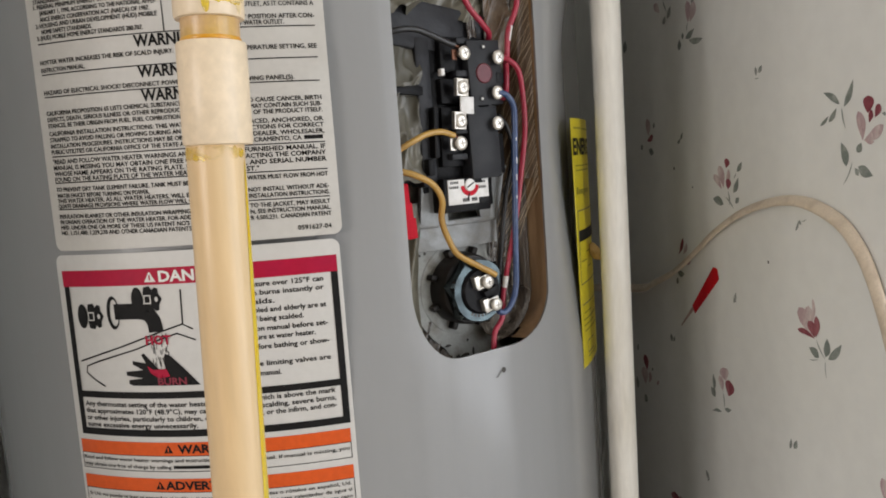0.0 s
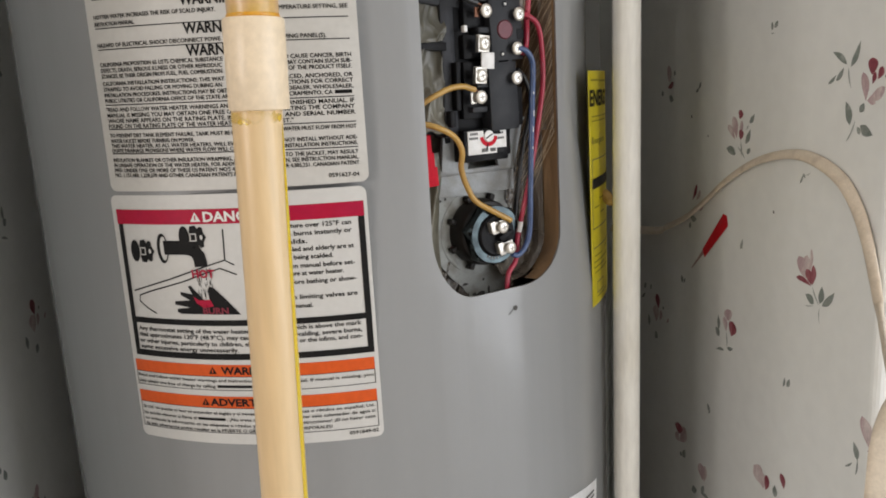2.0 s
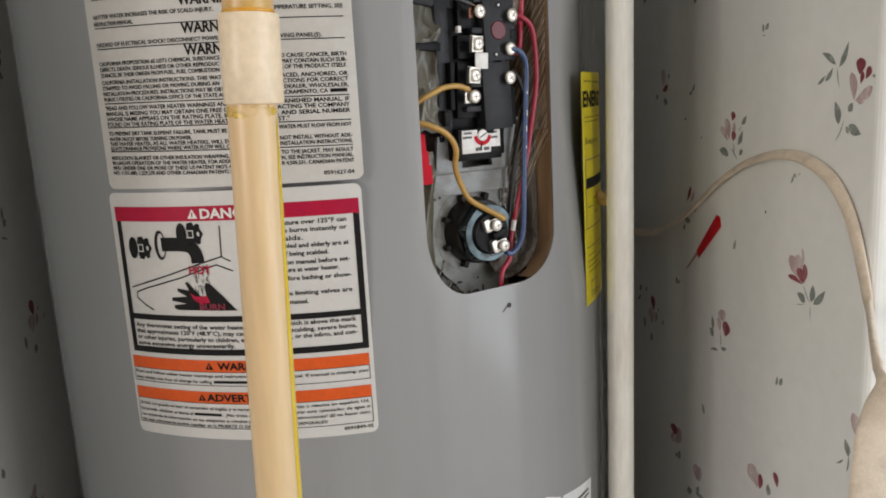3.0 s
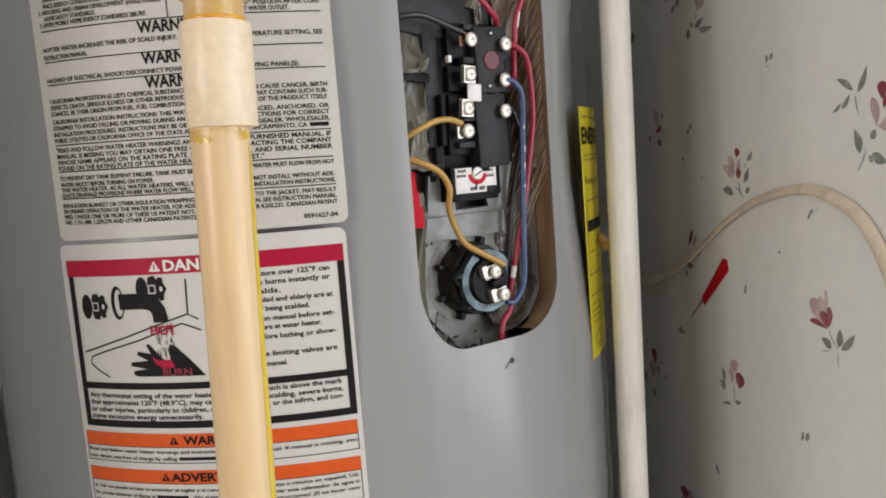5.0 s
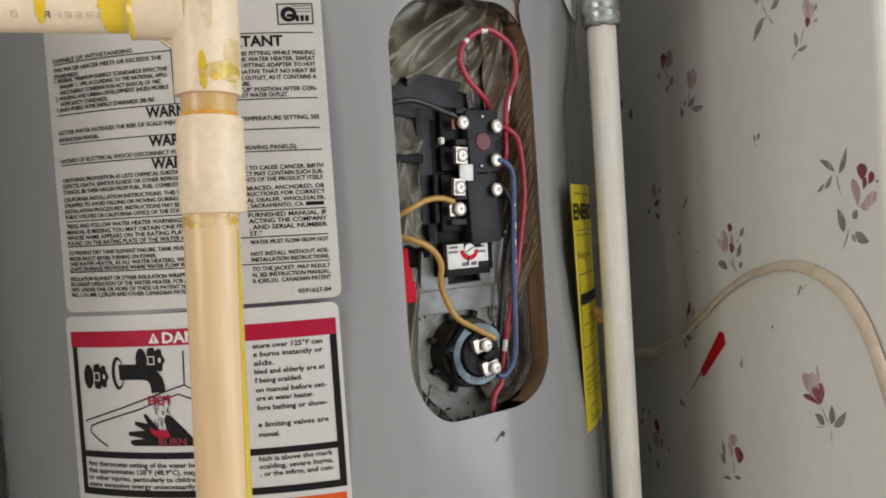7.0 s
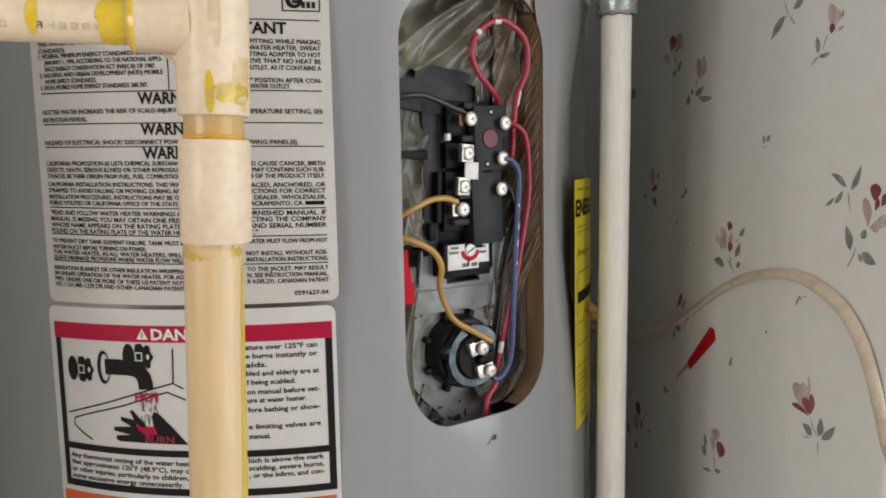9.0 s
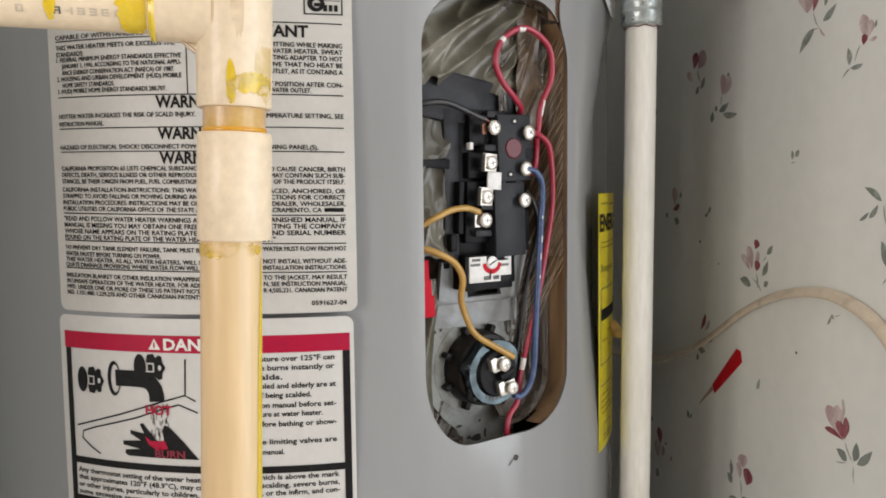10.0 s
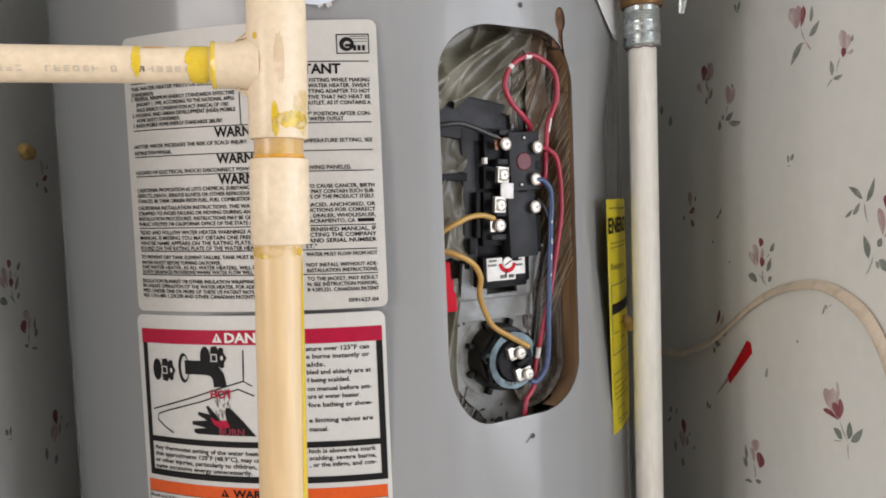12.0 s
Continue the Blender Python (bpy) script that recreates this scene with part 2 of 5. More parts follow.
def lathe(profile, n=32, m=None, wobble=0.0):
    """Turns (radius, height) pairs round z."""
    bm = bmesh.new()
    rings = []
    for r, z in profile:
        rings.append([bm.verts.new((r * math.cos(a) * (1 + wobble * math.sin(3 * a)), r * math.sin(a), z)) for a in (2 * math.pi * i / n for i in range(n))])
    for a, b in zip(rings, rings[1:]):
        for i in range(n):
            bm.faces.new((a[i], a[(i + 1) % n], b[(i + 1) % n], b[i]))
    bm.faces.new(rings[0][::-1])
    bm.faces.new(rings[-1])
    bmesh.ops.recalc_face_normals(bm, faces=bm.faces)
    if m:
        bm.transform(m)
    return sharp(bm, 40)


def spline(pts, steps=8):
    p = [Vector(q) for q in pts]
    p = [2 * p[0] - p[1]] + p + [2 * p[-1] - p[-2]]
    out = []
    for i in range(1, len(p) - 2):
        a, b, c, d = p[i - 1:i + 3]
        for k in range(steps):
            t = k / steps
            out.append(0.5 * (2 * b + (c - a) * t + (2 * a - 5 * b + 4 * c - d) * t * t + (3 * b - a - 3 * c + d) * t ** 3))
    return out + [p[-2]]


def tube(pts, ra, rb=None, n=12, steps=8, flat=(0, 0, 1), m=None, taper=None, twist=None):
    """A swept wire. ra across flat, rb along it; twist: degrees about its line."""
    rb = rb or ra
    line = spline(pts, steps)
    bm = bmesh.new()
    rings = []
    for i, p in enumerate(line):
        t = (line[min(i + 1, len(line) - 1)] - line[max(i - 1, 0)]).normalized()
        side = t.cross(Vector(flat))
        side = side.normalized() if side.length > 1e-4 else t.orthogonal().normalized()
        up = side.cross(t)
        if twist:
            w = radians(twist(i / (len(line) - 1)))
            side, up = side * math.cos(w) + up * math.sin(w), up * math.cos(w) - side * math.sin(w)
        k = taper(i / (len(line) - 1)) if taper else 1.0
        ka, kb = k if isinstance(k, tuple) else (k, k)
        rings.append([bm.verts.new(p + side * ra * ka * math.cos(a) + up * rb * kb * math.sin(a)) for a in (2 * math.pi * j / n for j in range(n))])
    for a, b in zip(rings, rings[1:]):
        for i in range(n):
            bm.faces.new((a[i], a[(i + 1) % n], b[(i + 1) % n], b[i]))
    bm.faces.new(rings[0][::-1])
    bm.faces.new(rings[-1])
    bmesh.ops.recalc_face_normals(bm, faces=bm.faces)
    if m:
        bm.transform(m)
    return sharp(bm, 60)


def inside(p, poly):
    x, y, hit = p[0], p[1], False
    for (x0, y0), (x1, y1) in zip(poly, poly[1:] + poly[:1]):
        if (y0 > y) != (y1 > y) and x < (x1 - x0) * (y - y0) / (y1 - y0) + x0:
            hit = not hit
    return hit


def round_rect(s0, s1, z0, z1, radii, n=8):
    """Outline, counter-clockwise from the lower left; radii as (s, z) for lower left, lower right, upper right, upper left."""
    out = []
    for (cx, cz, sx, sz, a0), (rs, rz) in zip(((s0, z0, 1, 1, 180), (s1, z0, -1, 1, 270), (s1, z1, -1, -1, 0), (s0, z1, 1, -1, 90)), radii):
        for i in range(n + 1):
            a = radians(a0 + 90 * i / n)
            out.append((cx + sx * rs + rs * math.cos(a), cz + sz * rz + rz * math.sin(a)))
    return out


def fill(poly, step, lift, hole=None):
    """A flat outline filled with small triangles and bent by lift(s, z)."""
    def cut(ring):
        out = []
        for a, b in zip(ring, ring[1:] + ring[:1]):
            k = max(1, math.ceil(math.hypot(b[0] - a[0], b[1] - a[1]) / step))
            out += [(a[0] + (b[0] - a[0]) * i / k, a[1] + (b[1] - a[1]) * i / k) for i in range(k)]
        return out

    poly = cut(poly)
    pts = [Vector(p) for p in poly]
    n = len(pts)
    edges = [(i, (i + 1) % n) for i in range(n)]
    if hole:
        hole = cut(hole)
        pts += [Vector(p) for p in hole]
        h = len(hole)
        edges += [(n + i, n + (i + 1) % h) for i in range(h)]
    x0, x1 = min(p[0] for p in poly), max(p[0] for p in poly)
    y0, y1 = min(p[1] for p in poly), max(p[1] for p in poly)
    for i in range(1, int((x1 - x0) / step) + 1):
        for j in range(1, int((y1 - y0) / step) + 1):
            q = (x0 + i * step, y0 + j * step)
            if inside(q, poly) and not (hole and inside(q, hole)):
                pts.append(Vector(q))
    vs, _, fs, _, _, _ = delaunay_2d_cdt(pts, edges, [], 0, 1e-7)
    bm = bmesh.new()
    made = [bm.verts.new(lift(v[0], v[1])) for v in vs]
    for f in fs:
        c = sum((vs[i] for i in f), Vector((0, 0))) / len(f)
        if inside(c, poly) and not (hole and inside(c, hole)):
            bm.faces.new([made[i] for i in f])
    for v in [v for v in bm.verts if not v.link_faces]:
        bm.verts.remove(v)
    return bm


def stroke(pts, w):
    """A polygon of width w along a bent line."""
    l, r = [], []
    for i, p in enumerate(pts):
        a, b = Vector(pts[max(i - 1, 0)]), Vector(pts[min(i + 1, len(pts) - 1)])
        t = (b - a).normalized()
        l.append((p[0] - t.y * w / 2, p[1] + t.x * w / 2))
        r.append((p[0] + t.y * w / 2, p[1] - t.x * w / 2))
    return l + r[::-1]


# ---- the tank's surface ----
TX, TY, TR = -0.1198, 0.6902, 0.253


def on_tank(s, z, d=0.0):
    """s, z in millimetres: along the jacket to the right from its front, and height. d: metres outwards."""
    a = s / 1000 / TR
    return Vector((TX + (TR + d) * math.sin(a), TY - (TR + d) * math.cos(a), z / 1000))


def stuck(d):
    return lambda s, z: on_tank(s, z, d)


# ---- setting: closet and room ----
def slab(name, x0, x1, y0, y1, z0, z1, material, label, category, holes=(), bevel=0):
    """A wall, floor or ceiling in the closet's axes, built of blocks round its holes (along its longer side)."""
    blocks = []
    if not holes:
        blocks.append(rbox(x0, x1, y0, y1, z0, z1, bevel, seg=4))
    for a0, a1, h0, h1 in holes:
        if x1 - x0 > y1 - y0:
            for b in ((x0, a0, z0, z1), (a1, x1, z0, z1), (a0, a1, z0, h0), (a0, a1, h1, z1)):
                if b[3] > b[2]:
                    blocks.append(rbox(b[0], b[1], y0, y1, b[2], b[3], 0))
        else:
            for b in ((y0, a0, z0, z1), (a1, y1, z0, z1), (a0, a1, z0, h0), (a0, a1, h1, z1)):
                if b[3] > b[2]:
                    blocks.append(rbox(x0, x1, b[0], b[1], b[2], b[3], 0))
    ob = new(name, mesh_of(name, join(*blocks), material, False))
    ob.matrix_basis = K
    return tagged(ob, label, category, kind="structure")


CW, CD, H = 0.672, 0.66, 2.35
floor = slab("floor", -2.5, 1.7, -2.9, 0.8, -0.1, 0.0, FLOOR, "brown patterned vinyl floor of closet and room", "floor")
ceiling = slab("ceiling", -2.5, 1.7, -2.9, 0.8, H, H + 0.1, CEIL, "white textured ceiling over closet and room", "ceiling")
wall_right = slab("wall_closet_right", 0.0, 1.6, 0.0, 0.76, 0.0, H, PAPER, "floral wallpapered closet side wall beside the heater", "wall", bevel=0.006)
wall_left = slab("wall_closet_left", -2.4, -CW, 0.0, 0.76, 0.0, H, PAPER, "floral wallpapered closet side wall in shadow", "wall")
slab("wall_closet_back", -CW, 0.0, CD, 0.76, 0.0, H, PAPER, "plain papered wall behind the water heater", "wall")
wall_room_right = slab("wall_room_right", 1.6, 1.7, -2.8, 0.76, 0.0, H, PAINT, "pale painted room wall with a wide glazed door", "wall", [(-2.6, -0.5, 0.05, 2.0)])
wall_room_left = slab("wall_room_left", -2.5, -2.4, -2.8, 0.76, 0.0, H, PAINT, "pale painted room wall with a sash window", "wall", [(-2.625, -1.175, 0.775, 1.825)])
# added out of view: keeps window light off the heater's left side
slab("wall_closet_light_block", -CW - 0.1, -0.615, -0.05, -0.002, 0.0, H, PAINT, "unseen strip added at the closet's front edge to shade the heater", "wall")
wall_room_front = slab("wall_room_front", -0.55, 1.6, -2.9, -2.8, 0.0, H, PAINT, "pale painted plain room wall", "wall")
# unseen dark wall, added so the left of the jacket reflects less light
wall_room_dark_added = slab("wall_room_dark_added", -2.4, -0.55, -2.9, -2.8, 0.0, H, PANEL, "unseen dark wall added to darken the jacket's reflection", "wall")


def window(name, m, w, h, label, post=0.0):
    """A sash window in an opening w wide and h high, its outer face towards -z of m."""
    win = thing(name, m, label, "window", kind="structure")
    t = 0.05
    for x0, x1, y0, y1 in ((-w / 2, -w / 2 + t, -h / 2, h / 2), (w / 2 - t, w / 2, -h / 2, h / 2), (-w / 2 + t, w / 2 - t, -h / 2, -h / 2 + t), (-w / 2 + t, w / 2 - t, h / 2 - t, h / 2)):
        part("window_frame", rbox(x0, x1, y0, y1, -0.03, 0.03, 0.004), TRIM, win, smooth=False, local=True)
    part("glazing_bar", rbox(-w / 2 + t, w / 2 - t, -0.02, 0.02, -0.02, 0.02, 0.003), TRIM, win, smooth=False, local=True)
    for y0, y1 in ((-h / 2 + t, -0.02), (0.02, h / 2 - t)):
        pane = part("pane", rbox(-w / 2 + t, w / 2 - t, y0, y1, -0.003, 0.003, 0), GLASS, win, smooth=False, local=True)
        pane.visible_shadow = False
    if post:
        part("meeting_stile", rbox(-post, post, -h / 2 + t, h / 2 - t, -0.03, 0.12, 0.004), TRIM, win, smooth=False, local=True)
    return win


window("window_1", K @ pose(1.66, -1.55, 1.025, 90, 0, -90), 2.1, 1.95, "white framed wide glazed door in the room wall", 0.07)
window("window_2", K @ pose(-2.46, -1.9, 1.3, 90, 0, 90), 1.45, 1.05, "white framed sash window in the side wall")


# ---- water heater ----
heater = thing("water_heater", pose(TX, TY, 0), "grey enamelled electric water heater with its upper access panel off", "water heater")


def opening():
    """The upper access opening, with the keyhole slot at its upper right shoulder."""
    o = round_rect(106.8, 223.5, 882.2, 1151, ((30, 46), (42, 34), (36, 38), (40, 34)), 10)
    out = []
    for i, p in enumerate(o):
        out.append(p)
        q = o[(i + 1) % len(o)]
        if p[1] > 1130 and q[1] > 1130 and p[0] > 214.2 >= q[0] and p[0] > q[0]:
            bulb = [(211.7 + 5.8 * math.cos(radians(a)), 1161 + 8.6 * math.sin(radians(a))) for a in range(-60, 241, 20)]
            out += [(214.4, 1143), (214.1, 1151)] + bulb + [(209.3, 1151), (209.0, 1145)]
    return out


HOLE = opening()


def jacket():
    half = math.pi * TR * 1000
    cols = [-half + i * 2 * half / 160 for i in range(161)]
    rows = [55, 300, 500, 700, 800, 860, 1175, 1250, 1420]
    pts, inner = [], (95, 236, 870, 1176)
    for s in cols:
        for z in rows:
            if not (inner[0] < s < inner[1] and inner[2] < z < inner[3]):
                pts.append(Vector((s, z)))
    for i in range(29):
        for j in range(52):
            q = (95 + i * 5, 866 + j * 6)
            if not inside(q, HOLE) and min((q[0] - h[0]) ** 2 + (q[1] - h[1]) ** 2 for h in HOLE) > 4:
                pts.append(Vector(q))
    n = len(pts)
    pts += [Vector(h) for h in HOLE]
    edges = [(n + i, n + (i + 1) % len(HOLE)) for i in range(len(HOLE))]
    vs, _, fs, _, _, _ = delaunay_2d_cdt(pts, edges, [], 0, 1e-7)
    bm = bmesh.new()
    made = [bm.verts.new(on_tank(v[0], v[1])) for v in vs]
    for f in fs:
        c = sum((vs[i] for i in f), Vector((0, 0))) / len(f)
        if not inside(c, HOLE):
            bm.faces.new([made[i] for i in f])
    bmesh.ops.remove_doubles(bm, verts=bm.verts, dist=1e-5)
    for v in [v for v in bm.verts if not v.link_faces]:
        bm.verts.remove(v)
    return bm


part("jacket", jacket(), JACKET, heater)
part("top_cover", lathe([(0.0, 1.452), (0.1, 1.450), (0.2, 1.443), (0.245, 1.432), (0.254, 1.42), (0.2545, 1.405)][::-1], 96, pose(TX, TY, 0)), JACKET, heater)
part("bottom_pan", lathe([(0.2545, 0.0), (0.2545, 0.05), (0.253, 0.058)], 96, pose(TX, TY, 0)), JACKET, heater)


def ring_wall(outline, d0, d1, grow=0.0, steps=4):
    """A wall that runs from the outline inwards through the insulation."""
    bm = bmesh.new()
    cs, cz = sum(p[0] for p in outline) / len(outline), sum(p[1] for p in outline) / len(outline)
    rings = []
    for k in range(steps + 1):
        f = k / steps
        g = 1 + grow * f
        rings.append([bm.verts.new(on_tank(cs + (s - cs) * g, cz + (z - cz) * g, d0 + (d1 - d0) * f)) for s, z in outline])
    for a, b in zip(rings, rings[1:]):
        for i in range(len(outline)):
            bm.faces.new((a[i], a[(i + 1) % len(outline)], b[(i + 1) % len(outline)], b[i]))
    bmesh.ops.recalc_face_normals(bm, faces=bm.faces)
    return bm


part("opening_edge", ring_wall(HOLE, 0.0, -0.0012, 0, 1), RIM, heater, "bare cut sheet-metal edge of the opening")
PLAIN = round_rect(106.8, 223.5, 882.2, 1151, ((30, 46), (42, 34), (36, 38), (40, 34)), 10)
foam = ring_wall(PLAIN, -0.0014, -0.05, 0.03)
lid = foam.copy()
bmesh.ops.delete(foam, geom=[f for f in foam.faces if f.calc_center_median().z > 1.141 or (f.calc_center_median().z < 0.9 and f.calc_center_median().x < 0.05)], context="FACES")
bmesh.ops.delete(lid, geom=[f for f in lid.faces if f.calc_center_median().z <= 1.141], context="FACES")
part("insulation", foam, FOAM, heater, "brown foam insulation round the opening")
part("upper_lining", lid, FILM_DARK, heater, "dark film over the upper edge of the insulation")
part("keyhole_backing", fill([(204, 1141), (220, 1141), (220, 1173), (204, 1173)], 4, stuck(-0.0016)), RUST, heater, "rust-brown foam behind the keyhole slot")
part("inner_tank", fill([(70, 800), (262, 800), (262, 1180), (70, 1180)], 8, stuck(-0.048)), STEEL, heater, "grey painted steel of the inner tank, stained")
for s, z in ((170.7, 867.5), (171.7, 1165.8)):
    a = s / 1000 / TR
    m = Matrix.Translation(on_tank(s, z, 0.0002)) @ Matrix.Rotation(a, 4, "Z") @ pose(0, 0, 0, 90, 0, 0)
    part("screw_hole", lathe([(0.0017, 0.0), (0.0019, 0.0003), (0.0013, 0.0004), (0.0011, 0.0001)], 14, m), SLOT, heater, "dark panel screw hole")
part("scratch", fill(stroke([(158, 1178.8), (161.5, 1178.9), (167, 1178.1), (177, 1179.8)], 0.9), 3, stuck(0.0002)), INKGREY, heater, "pale grey scratch above the screw hole")
for s0 in (33.3, 38.8):
    part("torn_paper", fill([(s0 - 2.2, 1159.8), (s0 - 0.4, 1157.8), (s0 + 0.6, 1159.4), (s0 + 1.8, 1158.2), (s0 + 1.6, 1161.5), (s0 - 1.6, 1161.8)], 3, stuck(0.0002)), LABEL, heater, "torn paper remnant below the round sticker")
part("scratch", fill([(163.6, 863.6), (165.5, 863.4), (169.6, 866.9), (168.6, 867.9)], 3, stuck(0.0002)), INKGREY, heater, "grey scratch beside the screw hole")

# the frame of the opening: x along the jacket, y up from 1 m, z outwards
TH = radians(34)
NRM, TAN = Vector((math.sin(TH), -math.cos(TH), 0)), Vector((math.cos(TH), math.sin(TH), 0))
ORG = Vector((TX, TY, 1.0)) + TR * NRM
BAY = Matrix(((TAN.x, 0, NRM.x, ORG.x), (TAN.y, 0, NRM.y, ORG.y), (0, 1, 0, 1.0), (0, 0, 0, 1)))


def mm(*v):
    return [a / 1000 for a in v]


def bay_box(u0, u1, v0, v1, w0, w1, bevel=0.6, tilt=0.0):
    c = Vector(mm((u0 + u1) / 2, (v0 + v1) / 2, 0))
    return rbox(*mm(u0, u1, v0, v1, w0, w1), bevel / 1000, Matrix.Translation(c) @ Matrix.Rotation(radians(tilt), 4, "Z") @ Matrix.Translation(-c))


def disc(u, v, w, profile, n=28):
    return lathe([(r / 1000, z / 1000) for r, z in profile], n, Matrix.Translation(mm(u, v, w)))


def crumple(u0, u1, v0, v1, w, depth, seed, nu=44, nv=52, across=45.0, along=10.0, angle=35.0, ragged=0.0):
    """A sheet with soft folds that run at an angle over an area of the bay; w and depth in millimetres, folds per metre."""
    bm = bmesh.new()
    c, q = math.cos(radians(angle)), math.sin(radians(angle))
    g = []
    for j in range(nv + 1):
        row = []
        for i in range(nu + 1):
            u, v = u0 + (u1 - u0) * i / nu, v0 + (v1 - v0) * j / nv
            v += ragged * (1 - j / nv) * (noise.noise(Vector((u / 18, seed, 0))) + 0.4 * noise.noise(Vector((u / 6, seed, 3))))
            a, b = (u * c + v * q) / 1000 * along, (v * c - u * q) / 1000 * across
            p = Vector((a, b, seed))
            k = (1 - abs(noise.noise(p))) ** 3 + 0.4 * (1 - abs(noise.noise(p * 2.1))) ** 4 + 0.5 * noise.noise(Vector((u / 30, v / 30, seed)))
            row.append(bm.verts.new(mm(u, v, w + depth * (k - 0.6))))
        g.append(row)
    for j in range(nv):
        for i in range(nu):
            bm.faces.new((g[j][i], g[j][i + 1], g[j + 1][i + 1], g[j + 1][i]))
    return bm


film = thing("plastic_film", BAY, "crinkled olive-grey plastic film tucked round the insulation", "plastic film")
part("upper_sheet", crumple(-60, 46, 96, 162, -22.5, 10, 3.1, 110, 80, 46, 11, 38, 9), FILM, film, local=True)
part("dark_sheet", crumple(24, 70, 84, 160, -25, 6, 5.1, 70, 70, 60, 14, 76, 8), FILM_DARK, film, "dark glossy film behind the wire loop", local=True)
part("hanging_fold", crumple(38, 56, 62, 152, -20, 6, 8.8, 30, 80, 45, 14, 80, 6), FILM_BROWN, film, "brown crinkled film below the wire loop", local=True)
part("side_sheet", crumple(-62, -13, 54, 82, -24, 6, 7.7, 60, 44, 62, 26, 62, 2), FILM_SHADED, film, "crumpled film beside the thermostat, shade put into its colour", local=True)
part("side_sheet", crumple(-62, -15, -6, 50, -25, 7, 2.7, 60, 60, 58, 24, 66, 5), FILM_SHADED, film, "crumpled film beside the thermostat, shade put into its colour", local=True)
part("flank_sheet", crumple(42, 70, -122, 100, -36, 9, 5.5, 40, 90, 90, 4, 84), FILM_DARK, film, "dark streaked film along the foam", local=True)
part("lower_strip", crumple(-62, -18, -165, -20, -33, 7, 9.3, 40, 90, 60, 7, 80), FILM, film, local=True)
part("lower_strip", crumple(-30, 6, -165, -100, -40, 5, 4.3, 30, 40, 60, 7, 60), FILM_DARK, film, local=True)


def lining(low, high, start):
    """Folded film that lines the side of the opening between two heights, from start metres behind the rim inwards."""
    bm = bmesh.new()
    side = [p for p in PLAIN if p[0] > 168 and p[1] < 1000] + [(223.5, 990 + 12 * i) for i in range(11)]
    side = sorted(side, key=lambda p: (p[1], p[0]))
    line = [p for p in spline([(s, z, 0) for s, z in side], 4) if low <= p.y <= high]
    rings = []
    for k in range(13):
        f = k / 12
        row = []
        for i, p in enumerate(line):
            n1 = noise.noise(Vector((p.y / 55, f * 7, 4.4))) + 0.5 * noise.noise(Vector((p.y / 22, f * 15, 1.4)))
            pull = 1.0 + 16.5 * f + 4.5 * n1 * min(1, 0.2 + 2 * f)
            a = Vector((165 - p.x, 1010 - p.y, 0)).normalized()
            if p.y > 915:
                a = Vector((-1, 0, 0))
            row.append(bm.verts.new(on_tank(p.x + a.x * pull, p.y + a.y * pull, -start - (0.044 - start) * f)))
        rings.append(row)
    for a, b in zip(rings, rings[1:]):
        for i in range(len(a) - 1):
            bm.faces.new((a[i], a[i + 1], b[i + 1], b[i]))
    return bm


part("lining", lining(985, 1200, 0.003), FILM_BROWN, film, "brown streaked film lining the foam")
part("lining", lining(800, 990, 0.014), FILM_DARK, film, "dark glossy film lining the lower foam")
rng = random.Random(11)
for k in range(44):
    top = 1138 - 3.6 * k + 3 * rng.random()
    drop, far = 48 + 30 * rng.random(), 0.55 + 0.4 * rng.random()
    line = []
    for i in range(6):
        f, z = far * i / 5, top - drop * i / 5
        n1 = noise.noise(Vector((z / 55, f * 7, 4.4))) + 0.5 * noise.noise(Vector((z / 22, f * 15, 1.4)))
        line.append(on_tank(223.5 - (2.3 + 16.5 * f + 4.5 * n1 * min(1, 0.2 + 2 * f)), z, -0.002 - 0.041 * f))
    part("fold_line", tube(line, 0.00011 + 0.00016 * rng.random(), n=6, steps=3), CREASE, film, "tan crease of film on the foam")

wrap = thing("insulation_wrap", BAY, "dark grey insulation strip behind the thermostat", "insulation")
part("band", bay_box(-62, 40, 76, 107, -38, -23.5, 2.5, -8), DARKWRAP, wrap, local=True)
part("side_band", bay_box(-16, -5, -10, 84, -40, -23, 1.5), DARKWRAP, wrap, local=True)
part("strap", bay_box(-52, -12, 49, 55, -26, -22.5, 0.8, -4), BLACK, wrap, "thin black strap over the film", local=True)
part("back_panel", bay_box(-62, 70, -8, 152, -47, -40, 1), DARKWRAP, wrap, local=True)

# thermostat with its high-limit switch
stat = thing("thermostat", BAY, "black thermostat with high-limit switch and seven terminal screws", "thermostat")
part("base", bay_box(-7, 38, -26, 84, -40, -24, 1.2, 1.5), BLACK, stat, local=True)
part("terminal_block", join(bay_box(0, 17, 62, 84, -26, -19), bay_box(-1, 16, 42, 58, -26, -19), bay_box(-2, 15, 22, 40, -26, -19), bay_box(-3.5, 13.5, 2, 22, -26, -19)), BLACK, stat, local=True)
for b in ((8, 18, 58.5, 62.5), (10, 18, 79, 83), (5, 16, 22.5, 25.5), (1, 13, 6, 10)):
    part("terminal_rib", bay_box(*b, -24, -14), CHARCOAL, stat, local=True)
sw = part("high_limit_switch", join(bay_box(17, 43.5, 40, 81.5, -32, -12.5, 0.8, 2.2), bay_box(38, 45, 44, 51, -32, -15), bay_box(38, 45.5, 62, 64, -32, -14)), CHARCOAL, stat, "charcoal high-limit switch with a maroon reset button", local=True)
